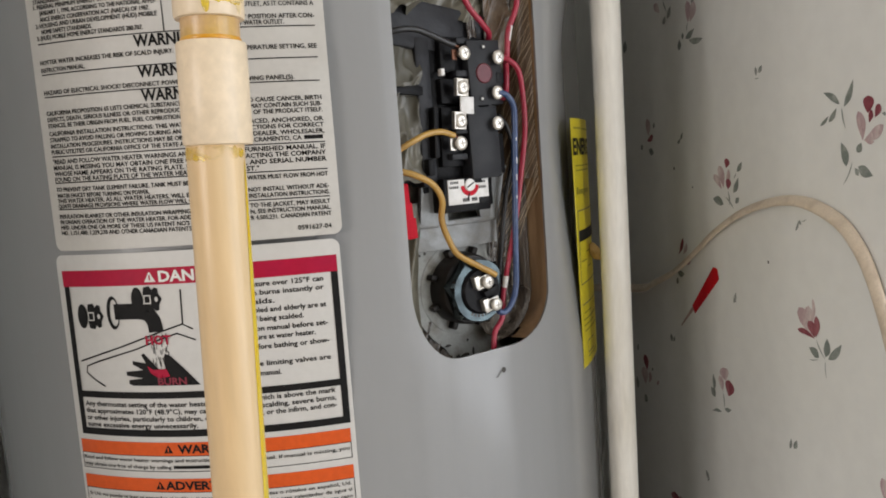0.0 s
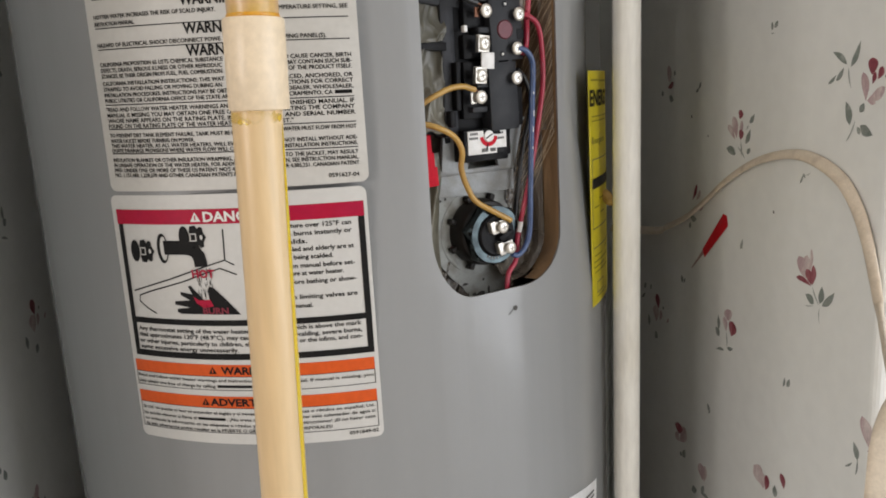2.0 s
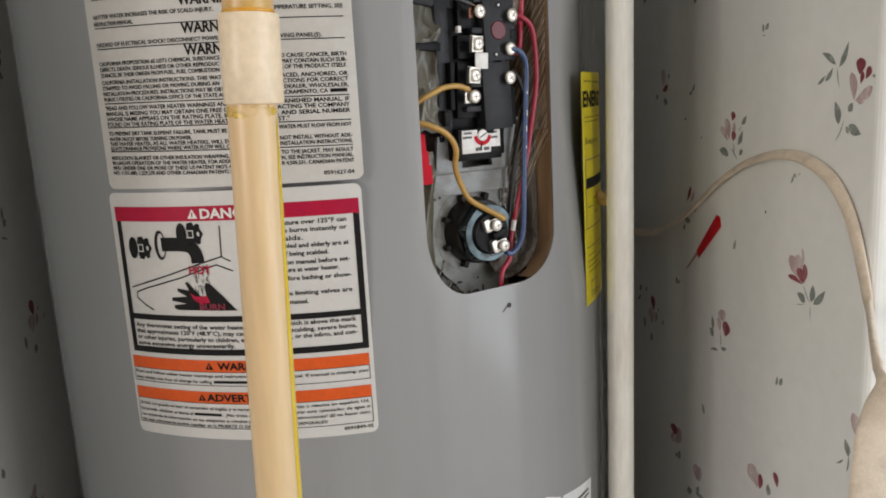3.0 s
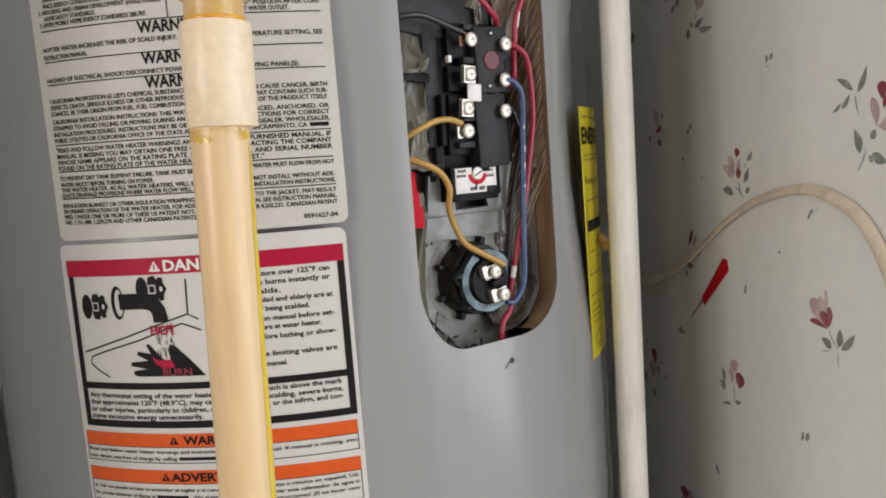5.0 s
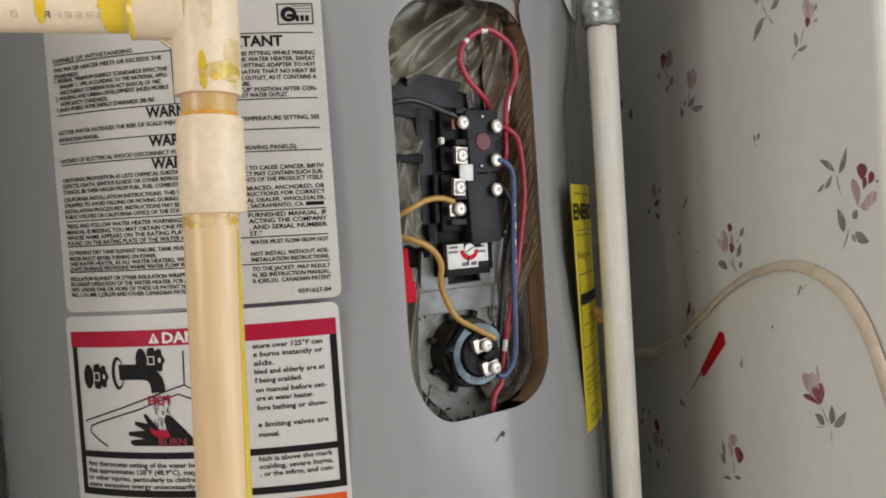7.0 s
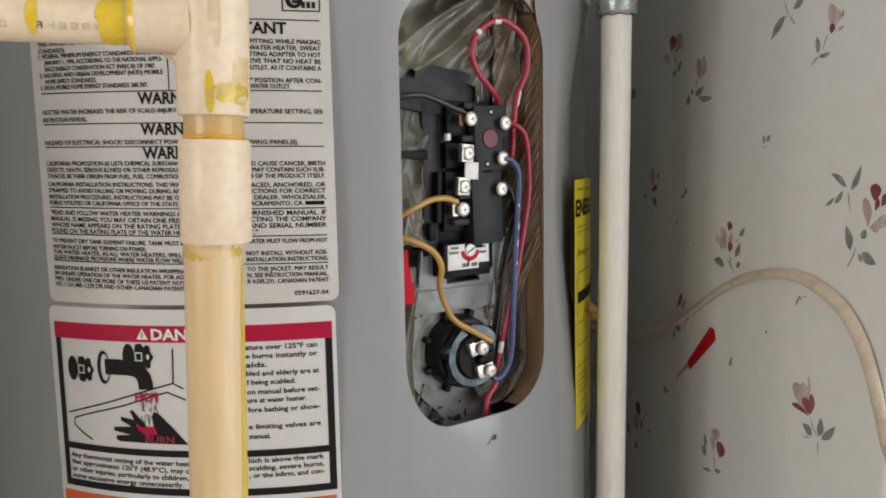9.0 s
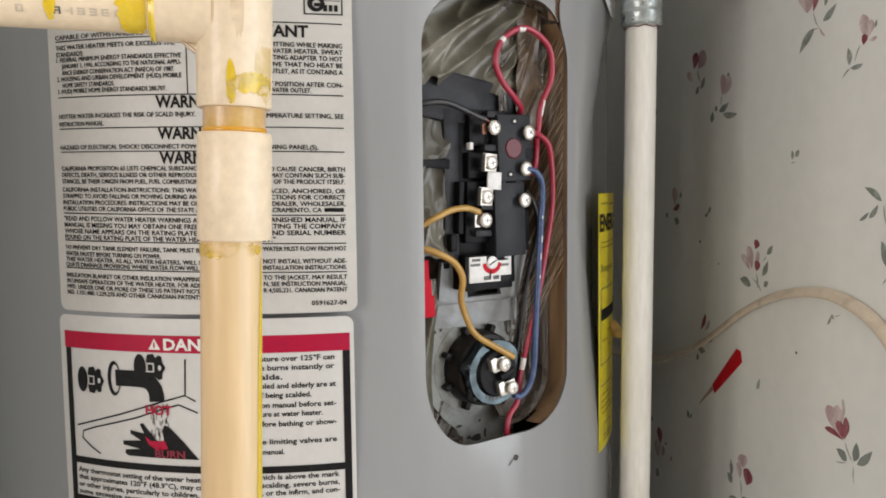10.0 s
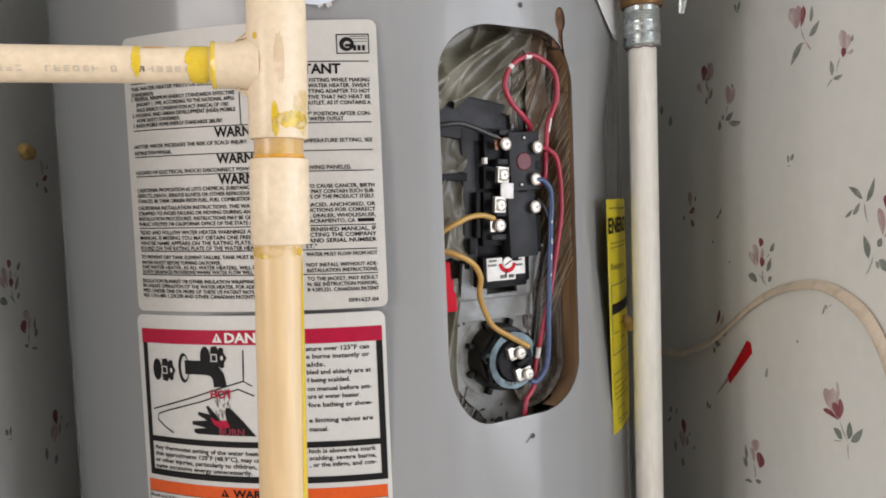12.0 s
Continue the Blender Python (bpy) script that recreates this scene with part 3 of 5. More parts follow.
part("reset_button", disc(28.9, 60.4, -13, [(6.4, 0), (6.4, 1.1), (5.9, 1.6), (5.6, 1.3), (0.1, 1.25)], 36), MAROON, sw, "round maroon reset button", local=True)
part("side_slot", bay_box(39, 45, 54, 61, -20, -12.2, 0.4), BLACK, sw, local=True)
for u, v in ((29.2, 77.2), (25.9, 44.2)):
    part("rivet", disc(u, v, -13.2, [(2.0, 0), (2.0, 0.9), (1.6, 1.0), (1.5, 0.3), (0.1, 0.3)], 16), BLACK, sw, local=True)
    part("rivet_pin", disc(u + 0.6, v, -13, [(0.9, 0), (0.9, 1.0), (0.5, 1.3)], 12), WHITEP, sw, local=True)
body = part("thermostat_body", join(bay_box(14.5, 38.5, -7, 39.2, -32, -12.5, 0.8, 2.0), bay_box(20, 24, 36, 41, -30, -13), bay_box(31, 35, 36, 41, -30, -13)), CHARCOAL, stat, local=True)
part("lower_body", bay_box(-6, 31, -27.5, -5.5, -36, -16.2, 1.0), BLACK, stat, local=True)
part("side_clip", join(bay_box(37, 49, -5, 22, -32, -21, 1), bay_box(40, 44, 1, 4, -21, -18, 0.5)), BLACK, stat, local=True)
part("upper_clip", join(bay_box(-9.5, -5.5, 8, 40, -36, -17, 0.8, -2), bay_box(-15, -10, -3, 8, -32, -18, 1.2)), BLACK, stat, local=True)


def flat_piece(poly, w, step=3.0):
    return fill(poly, step, lambda u, v: Vector(mm(u, v, w)))


dial = part("dial_plate", bay_box(-3.4, 29, -22.6, -6.5, -17, -15.2, 0.3), WHITEP, stat, "white dial plate with a red temperature arc", local=True)
part("plate_notch", join(bay_box(9.6, 23.5, -9.5, -6, -16, -14.8, 0.2), bay_box(20.5, 29.2, -23, -19, -16, -14.9, 0.2)), BLACK, dial, local=True)
arc = [(13.6 + 7.2 * math.cos(radians(a)), -11.0 + 6.6 * math.sin(radians(a))) for a in range(180, 361, 10)] + [(13.6 + 4.6 * math.cos(radians(a)), -10.6 + 4.0 * math.sin(radians(a))) for a in range(360, 179, -10)]
part("red_arc", flat_piece(arc, -14.9), RED_TAG, dial, local=True)
part("dial_knob", disc(13.6, -10.5, -15.5, [(4.0, 0), (4.0, 1.2), (3.6, 1.6), (0.1, 1.6)], 24), WHITEP, dial, "cream adjusting dial", local=True)
part("dial_slot", bay_box(10.4, 16.8, -11.0, -10.0, -14.2, -13.7, 0.2, 28), SLOT, dial, local=True)
part("dial_pointer", bay_box(11.8, 12.8, -20, -15.5, -15.2, -14.7, 0.1, -12), INK, dial, local=True)
for u0, u1, v0, v1 in ((-1.5, 5.0, -9.2, -7.6), (-2.5, 5.0, -12.2, -10.6), (19.5, 26.5, -9.6, -8.2), (20.0, 27.0, -13.2, -11.6), (7.5, 13.3, -21.2, -18.8), (14.6, 19.4, -21.2, -18.8)):
    for k in range(5):
        f = (u1 - u0) / 5
        part("print_mark", bay_box(u0 + k * f, u0 + k * f + f * 0.66, v0, v1, -15.3, -14.95, 0), INKGREY, dial, local=True)


def screw(parent, u, v, w, r=4.5, turn=0.0):
    s = part("terminal_screw", disc(u, v, w - 2.2, [(r * 0.5, -4), (r * 0.5, 0), (r, 0.1), (r, 1.1), (r * 0.86, 1.75), (r * 0.55, 2.1), (0.1, 2.2)], 26), NICKEL, parent, "nickel-plated cross-head terminal screw", local=True)
    for a in (0, 90):
        part("cross_slot", rbox(*mm(-r * 0.46, r * 0.46, -0.38, 0.38, -0.5, 0.12), 0, Matrix.Translation(mm(u, v, w)) @ Matrix.Rotation(radians(a + turn), 4, "Z")), CROSS, s, smooth=False, local=True)
    return s


def clamp(parent, u, v, w, tilt):
    part("clamp_plate", join(bay_box(u - 5.6, u + 5.2, v - 5.4, v + 5.6, w - 4.2, w - 3.0, 0.4, tilt), bay_box(u - 5.6, u - 4.6, v - 5.4, v + 5.6, w - 4.2, w - 0.6, 0.3, tilt)), NICKEL, parent, "square terminal clamp plate", local=True)


for u, v, turn in ((11.8, 72.4, 20), (38.9, 70.3, 50), (9.2, 51.1, 10), (36.7, 47.6, 70), (5.9, 30.4, 15), (35.5, 28.0, 35), (4.9, 16.3, 5)):
    screw(stat, u, v, -7.5, 4.5, turn)
for u, v in ((9.4, 51.3), (6.1, 30.6)):
    clamp(stat, u, v, -7.5, -4)
for b in ((4.5, 8, 68.5, 75), (-1.5, 3, 12, 20)):
    part("terminal_tab", bay_box(*b, -13, -11.8, 0.3), COPPER if b[2] == 68.5 else NICKEL, stat, local=True)
part("jumper", bay_box(8.4, 18.8, 34.8, 45.6, -13, -11.6, 0.4, -3), WHITEP, stat, "white jumper plate between two terminals", local=True)
part("white_stub", bay_box(-2.6, 0.2, 59.2, 63.6, -19, -15, 0.5), WHITEP, stat, "small white plastic stub", local=True)

# sheet bracket that carries the thermostat
br = thing("mounting_bracket", BAY, "grey sheet-metal bracket holding the thermostat against the tank", "bracket")


def plate(poly, w0, w1, step=6.0):
    """A flat sheet with thickness in the bay."""
    bm = flat_piece(poly, w1, step)
    r = bmesh.ops.extrude_face_region(bm, geom=list(bm.faces))
    for g in r["geom"]:
        if isinstance(g, bmesh.types.BMVert):
            g.co.z += (w0 - w1) / 1000
    bmesh.ops.recalc_face_normals(bm, faces=bm.faces)
    return sharp(bm)


part("foot", plate([(-21, -52), (46, -52), (47, -34), (41, -33), (-16, -33)], -33.5, -32), BRACKET, br, local=True)
part("left_leg", plate([(-17, -34), (5, -34), (4, -22), (-6, -2), (-11, -1), (-14, -6)], -33, -29.5), BRACKET, br, local=True)
part("right_leg", plate([(32, -34), (46, -34), (54, -4), (57, 0), (40, 0), (37, -6), (35, -20), (30, -26)], -33, -29.5), BRACKET, br, local=True)
part("bend", bay_box(-19, 46.5, -37, -33, -33, -29.5, 1.2), BRACKET, br, local=True)
part("spring_clip", bay_box(-13.5, -9.5, -14, -2, -30, -28.6, 0.5, 6), BLACK, br, "black spring clip in a slot", local=True)
part("spring_clip", bay_box(39, 42.5, -16, -3, -30, -28.6, 0.5, -6), BLACK, br, "black spring clip in a slot", local=True)
part("back_plate", plate([(4, -165), (48, -165), (48, -50), (-21, -50), (-21, -92), (-16, -103), (-9, -112), (1, -121), (5, -128)], -39.5, -38, 12), STEEL, br, "grey painted plate behind the element, stained", local=True)
for u, v, a, b in ((17, -129, 4.2, 2.4), (11, -128, 1.8, 1.3), (24, -127, 1.0, 3.4), (19.5, -118, 1.0, 1.0), (3, -119, 2.6, 1.0), (-10.5, -54, 1.0, 1.1), (-14.7, -55, 1.2, 0.9), (-4, -59, 1.4, 0.7), (22.9, -58, 1.2, 0.8), (13, -137, 2.4, 1.2)):
    part("chip", fill([(u + a * math.cos(t) * (1 + 0.25 * math.sin(3 * t + u)), v + b * math.sin(t)) for t in (i * 0.52 for i in range(12))], 3, lambda p, q: Vector(mm(p, q, -37.8))), SLOT, br, "dark chip in the paint", local=True)

# heating element
el = thing("heating_element", BAY, "screw-in heating element with a zinc hex head and black clip ring", "heating element")
EU, EV = 16.3, -80.5
ring = part("clip_ring", disc(EU, EV, -38, [(24.6, 0), (24.6, 5), (24.0, 9), (23.6, 12.5), (22.6, 14.2), (20, 14.6), (19.5, 10), (19, 2)], 48), RUBBER, el, "black nylon clip ring with eight lugs", local=True)
for k in range(8):
    a = radians(22.5 + 45 * k)
    m = Matrix.Translation(mm(EU, EV, 0)) @ Matrix.Rotation(a, 4, "Z")
    part("lug", rbox(*mm(22, 29, -2.1, 2.1, -37.5, -31), 0.0012, m), RUBBER, ring, local=True)
part("seal_ring", disc(EU, EV, -38.1, [(32, 0), (32, 0.5), (31, 0.7), (28, 0.4)], 48), STEEL, el, "pale ring mark round the element", local=True)


def hex_nut(flat, top, bore, w0, w1, turn):
    """A hexagonal head with a turned chamfer round its face, bored out in the middle."""
    bm, n, rings = bmesh.new(), 48, []
    for k, w in ((0, w0), (0, w1 - 1.9), (1, w1), (2, w1 + 0.3), (2, w1 - 2.5)):
        ring_now = []
        for i in range(n):
            a = 2 * math.pi * i / n
            hexagon = flat / math.cos((a + math.pi / 6) % (math.pi / 3) - math.pi / 6)
            r = (hexagon, min(hexagon, top), bore)[k]
            ring_now.append(bm.verts.new(mm(EU + r * math.cos(a + turn), EV + r * math.sin(a + turn), w)))
        rings.append(ring_now)
    for a, b in zip(rings, rings[1:]):
        for i in range(n):
            bm.faces.new((a[i], a[(i + 1) % n], b[(i + 1) % n], b[i]))
    bmesh.ops.recalc_face_normals(bm, faces=bm.faces)
    return bm


hexa = part("hex_head", hex_nut(20.2, 20.6, 15.0, -26, -14.8, radians(18)), ZINC_DARKENED, el, "zinc-plated hexagonal head, stamped, dark reflection put into its colour", smooth=False, local=True)
part("insulator", disc(EU, EV, -20, [(15.8, 0), (15.6, 6.0), (14.0, 7.8), (0.1, 8.1)], 40), BLACK, el, "black insulating face", local=True)
part("terminal_block", join(bay_box(EU - 7, EU + 8, EV - 10, EV + 9, -16, -12, 1.0, 20), bay_box(EU - 2, EU + 10, EV - 2.6, EV + 1.8, -15, -7.2, 0.8, 20)), BLACK, el, local=True)
for u, v, turn in ((17.0, -74.2, 15), (23.0, -89.9, 3)):
    screw(el, u, v, -5.0, 4.3, turn)
    part("terminal_strap", join(bay_box(u - 7.5, u + 4.6, v - 4, v + 4, -10.2, -9.1, 0.3, 12), bay_box(u - 9.2, u - 4.5, v - 3.6, v + 4.4, -13, -8.0, 0.5, 12)), NICKEL, el, "bent nickel terminal strap", local=True)
for k, a in enumerate((-118, -108, -98, -88, -78, -70, 100, 92)):
    p = Vector((EU + 16.4 * math.cos(radians(a)), EV + 16.4 * math.sin(radians(a)), 0))
    part("stamp_mark", rbox(*mm(-0.8, 0.8, -1.1, 1.1, -14.75, -14.35), 0, Matrix.Translation(mm(*p)) @ Matrix.Rotation(radians(a + 90), 4, "Z")), INKGREY, hexa, smooth=False, local=True)

# wires in the bay
def wire(name, pts, r, material, label, flat=(0, 0, 1)):
    w = thing(name, BAY, label, "wire", group="wires in the access opening")
    part("insulation", tube([mm(*p) for p in pts], r / 1000, n=12, flat=flat), material, w, local=True)
    return w


loop = wire("red_wire", [(42, 79, -25), (37, 86, -15), (28, 92.5, -11), (17.4, 101.2, -9), (11.9, 112.9, -8), (17.3, 125.2, -8), (30.7, 133.3, -8), (42.0, 132.6, -8), (55.7, 123.2, -9), (57.9, 105.4, -10),
              (50.7, 88.9, -11), (49.5, 79, -12), (48, 70.9, -12), (41, 70.2, -10)], 1.9, RED_W, "looped red insulated wire above the high-limit switch")
for p, q in (((29.6, 132.8, -8), (34.2, 133.6, -8)), ((16.2, 124.0, -8), (18.4, 126.3, -8)), ((51.6, 91.0, -10.9), (49.8, 81.5, -11.9))):
    part("white_print", tube([mm(*p), mm(*((a + b) / 2 for a, b in zip(p, q))), mm(*q)], 0.00200, n=12, steps=3), INKWHITE, loop, "white print mark on the wire", local=True)
red2 = wire("red_wire", [(40, 70, -10), (49.1, 69.4, -12), (58.6, 62.3, -13), (62.2, 44, -14), (61.9, 21.8, -14), (55.3, -7.5, -13), (47.7, -36.6, -12), (40.3, -61.6, -12), (35.3, -83.1, -14),
              (31.8, -101, -13), (24.5, -110, -12.5), (22.2, -123, -12), (22.0, -140, -12)], 1.85, RED_W, "long red insulated wire running down past the element")
part("white_print", tube([mm(37.2, -73.5, -12.8), mm(36.4, -78, -13.2), mm(35.8, -81, -13.7)], 0.00195, n=12, steps=3), INKWHITE, red2, local=True)
wire("red_wire", [(49, 68, -14), (52, 60, -18), (51, 50, -18), (45, 45, -14), (38, 47, -10)], 2.1, RED_W, "short red wire between two terminals")
blue = wire("blue_wire", [(37, 47.5, -9), (43.1, 45.8, -8), (48.6, 36.7, -8), (47.3, 11.4, -8), (45.6, -14, -8), (43.2, -50.3, -8), (41.4, -79.5, -8), (36.6, -91.7, -8), (30, -96.5, -8), (25, -95, -8)], 2.0, BLUE_W,
     "blue insulated wire from thermostat to element")
for v0, v1, u in ((1, 5, 46.9), (-10, -6, 46.0), (16, 18, 47.4), (-22, -20, 45.2)):
    part("white_print", bay_box(u - 0.35, u + 0.3, v0, v1, -6.3, -5.95, 0.05, -3), INKWHITE, blue, local=True)
y1 = wire("yellow_wire", [(-50, 4, -22), (-38.8, 14.3, -13), (-28.9, 19.6, -10), (-18.8, 23.2, -10), (-8.5, 23.9, -10), (0.5, 21.4, -10)], 1.9, YELLOW_W, "yellow insulated wire to the lowest thermostat terminal")
part("bare_end", tube([mm(-1, 21.6, -10), mm(3, 20.2, -10), mm(5.5, 18, -10)], 0.0008, n=8), COPPER, y1, "bare copper wire end", local=True)
wire("yellow_wire", [(-52, 2, -22), (-39.6, 1.2, -12), (-28.7, -2.8, -8), (-18.7, -8.8, -8), (-12.8, -18.4, -9), (-12.2, -30.5, -12), (-7, -43.1, -14), (-0.8, -54.2, -13), (12.1, -62.9, -10), (21, -68.3, -8), (24.5, -70.6, -8)], 2.0, YELLOW_W,
     "yellow insulated wire looping down to the element")
bw = wire("black_wire", [(-52, 80, -22), (-37.6, 84.6, -13), (-24.2, 86.1, -11), (-12.2, 83.3, -11), (0, 79, -11), (6, 77.4, -11)], 1.9, BLACK_W, "black insulated wire to the top terminal")
part("bare_end", tube([mm(5, 77.6, -11), mm(9, 76, -11), mm(11, 73, -10.5)], 0.0009, n=8), COPPER, bw, "bare copper wire end", local=True)
wire("black_wire", [(44, 34, -20), (53, 26, -22), (57, 8, -22), (50, -20, -24), (46, -50, -26), (42, -90, -30)], 1.6, BLACK_W, "thin dark wire behind the blue one")
clip = thing("red_clip", BAY, "bright red plastic clip at the side of the opening", "clip")
part("stem", bay_box(-44, -31.6, -41, -6.5, -22, -16, 0.8, 2), RED_TAG, clip, local=True)
part("lug", join(bay_box(-34, -29.2, -30, -18, -22, -17, 1.4, 3), bay_box(-34, -27.4, -41, -28, -22, -17, 0.8, 3)), RED_TAG, clip, local=True)


# ---- labels on the jacket ----
def lettering(rows, lift, bold=0.0):
    """One mesh of lettering. rows: text, s0, s1 (None: natural width), base line z, cap height, in millimetres; turn: fall of the line along s."""
    bm = bmesh.new()
    for text, s0, s1, z, cap, turn in rows:
        cu = bpy.data.curves.new("text", "FONT")
        cu.body, cu.resolution_u, cu.fill_mode = text, 2, "FRONT"
        cu.offset = 0.032 if bold >= 0.035 else 0.019 if bold >= 0.02 else 0.0
        ob = bpy.data.objects.new("text", cu)
        me = bpy.data.meshes.new_from_object(ob)
        xs = [v.co.x for v in me.vertices]
        if xs:
            x0, x1 = min(xs), max(xs)
            k = cap / 0.70
            kx = (s1 - s0) / (x1 - x0) if s1 is not None else k
            flat = [v.co.copy() for v in me.vertices]
            for i, (dx, dy) in enumerate(((0, 0), (-1, -0.6), (1, 0.6), (-1, 0.6), (1, -0.6)) if 0 < bold < 0.02 else ((0, 0),)):
                for v, c in zip(me.vertices, flat):
                    s = s0 + (c.x - x0) * kx + dx * bold * 1.4 * k
                    p = Vector(lift(s, z + (c.y + dy * bold * 1.4) * k - turn * s))
                    v.co = p + Vector((p.x - TX, p.y - TY, 0)).normalized() * 0.00003 * i
                bm.from_mesh(me)
        bpy.data.objects.remove(ob)
        bpy.data.curves.remove(cu)
        bpy.data.meshes.remove(me)
    return bm


def bar(s0, s1, z0, z1, d, turn=0.0, step=8.0):
    return fill([(s0, z0), (s1, z0), (s1, z1), (s0, z1)], step, lambda s, z: on_tank(s, z - turn * s, d))


def frame_lines(s0, s1, z0, z1, t, d, turn=0.0):
    return join(bar(s0, s1, z0, z0 + t, d, turn), bar(s0, s1, z1 - t, z1, d, turn), bar(s0, s0 + t, z0 + t, z1 - t, d, turn), bar(s1 - t, s1, z0 + t, z1 - t, d, turn))


def ellipse(s, z, a, b, n=24, turn=0.0):
    c, q = math.cos(radians(turn)), math.sin(radians(turn))
    return [(s + a * math.cos(t) * c - b * math.sin(t) * q, z + a * math.cos(t) * q + b * math.sin(t) * c) for t in (2 * math.pi * i / n for i in range(n))]


def text_lines(name, rows, lift, bold, ink, owner, label=""):
    """A part for each line of text."""
    for row in rows:
        part(name, lettering([row], lift, bold), ink, owner, label)


D1, D2, D3 = 0.0003, 0.0006, 0.0009
T1 = 0.0155  # fall of the lines of the upper label to the right
lab = thing("warning_label", Matrix.Translation(on_tank(-20, 968)), "pale grey vinyl warning label with dense black text on the jacket", "label")
part("sheet", fill(round_rect(-110.5, 67.5, 968.6, 1150.5, ((5, 5),) * 4), 8, stuck(D1)), LABEL, lab)


def rows_of(left, right, cap, s_left=-104.0, s_mid_l=-17.0, s_mid_r=17.0, s_right=62.0):
    """Pairs of text at each side of the pipe: (text, z[, end]) with z at the middle of the line's own side."""
    out = []
    for text, z, *end in left:
        out.append((text, end[1] if len(end) > 1 else s_left, end[0] if end else s_mid_l, z - cap / 2 - T1 * 79, cap, T1))
    for text, z, *end in right:
        out.append((text, end[1] if len(end) > 1 else s_mid_r, end[0] if end else s_right, z - cap / 2 + T1 * 52, cap, T1))
    return out


L2 = stuck(D2)
text_lines("standards_line", rows_of([
    ("CAPABLE OF WITHSTANDING", 1121.7, -45), ("THIS WATER HEATER MEETS OR EXCEEDS THE", 1116.1, -27), ("STANDARDS:", 1112.4, -84), ("1. FEDERAL MINIMUM ENERGY STANDARDS EFFECTIVE", 1109.4, -24),
    ("JANUARY 1, 1990, ACCORDING TO THE NATIONAL APPLI-", 1105.9, -24, -100), ("ANCE ENERGY CONSERVATION ACT (NAECA) OF 1987.", 1102.3, -28, -100), ("2. HOUSING AND URBAN DEVELOPMENT (HUD) MOBILE", 1098.9, -24),
    ("HOME SAFETY STANDARDS.", 1095.4, -64, -100), ("3. (HUD) MOBILE HOME ENERGY STANDARDS 280.707.", 1092.1, -33)], [
    ("HIS FITTING WHILE MAKING", 1113.2), ("HE WATER HEATER. SWEAT", 1109.8), ("E FITTING ADAPTER TO HOT", 1106.3), ("RATIVE THAT NO HEAT BE", 1102.7), ("R OUTLET, AS IT CONTAINS A", 1099.1),
    ("UBE.", 1095.8, 24), ('"UP" POSITION AFTER CON-', 1092.3), ("OT WATER OUTLET.", 1089.1, 45)], 2.5, s_mid_r=18.5), L2, 0.011, INK, lab)
text_lines("heading_line", [("RTANT", 15.5, 44.1, 1117.6 + T1 * 32, 6.0, T1), ("PL", -53, -43, 1133.2 - T1 * 48, 5.2, T1), ("WARNING", -39.5, -0.5, 1080.6, 6.2, T1), ("WARNING", -39, 0, 1063.8, 6.2, T1), ("WARNING", -38.5, 0.5, 1050.6, 6.2, T1)], L2, 0.045, INK, lab)
text_lines("scald_line", rows_of([("HOTTER WATER INCREASES THE RISK OF SCALD INJURY.", 1078.2), ("INSTRUCTION MANUAL.", 1073.9, -72)], [("TEMPERATURE SETTING, SEE", 1075.6)], 2.5), L2, 0.011, INK, lab)
text_lines("shock_line", rows_of([("HAZARD OF ELECTRICAL SHOCK! DISCONNECT POWE", 1061.0, -15.6)], [("MOVING PANEL(S).", 1058.8, 48)], 2.5), L2, 0.011, INK, lab)
text_lines("proposition_line", rows_of([
    ("CALIFORNIA PROPOSITION 65 LISTS CHEMICAL SUBSTANCE", 1049.2, -15.7), ("DEFECTS, DEATH, SERIOUS ILLNESS OR OTHER REPRODUC", 1045.6, -16.5), ("STANCES, BE THEIR ORIGIN FROM FUEL, FUEL COMBUSTION", 1042.0, -16.8)], [
    ("E TO CAUSE CANCER, BIRTH", 1047.0), ("CT MAY CONTAIN SUCH SUB-", 1043.6), ("NTS OF THE PRODUCT ITSELF.", 1040.2)], 2.5), L2, 0.011, INK, lab)
text_lines("installation_line", rows_of([
    ("CALIFORNIA INSTALLATION INSTRUCTIONS: THIS WAT", 1037.4, -16.0), ("STRAPPED TO AVOID FALLING OR MOVING DURING AN", 1033.8, -17.8), ("INSTALLATION PROCEDURES. INSTRUCTIONS MAY BE OBTA", 1030.2, -12.7), ("PUBLIC UTILITIES OR CALIFORNIA OFFICE OF THE STATE ARC", 1026.7, -12.4)], [
    ("BRACED, ANCHORED, OR", 1035.2), ("RUCTIONS FOR CORRECT", 1031.8), ("AL DEALER, WHOLESALER,", 1028.3), (", SACRAMENTO, CA", 1024.9, 49)], 2.5), L2, 0.011, INK, lab)
part("code_bar", bar(50.5, 61, 1024.9 - 1.1 + T1 * 52, 1024.9 + 1.1 + T1 * 52, D2, T1), INK, lab)
text_lines("manual_line", rows_of([
    ('"READ AND FOLLOW WATER HEATER WARNINGS AND', 1021.1, -12.9), ("MANUAL IS MISSING YOU MAY OBTAIN ONE FREE O", 1017.5, -13.8), ("WHOSE NAME APPEARS ON THE RATING PLATE. IN", 1014.0, -12.9), ("FOUND ON THE RATING PLATE OF THE WATER HEATE", 1010.6, -12.6)], [
    ("FURNISHED MANUAL. IF", 1019.6), ("ACTING THE COMPANY", 1016.1), (", AND SERIAL NUMBER", 1012.5), ('ST."', 1008.9, 24)], 2.6), L2, 0.024, INK, lab)
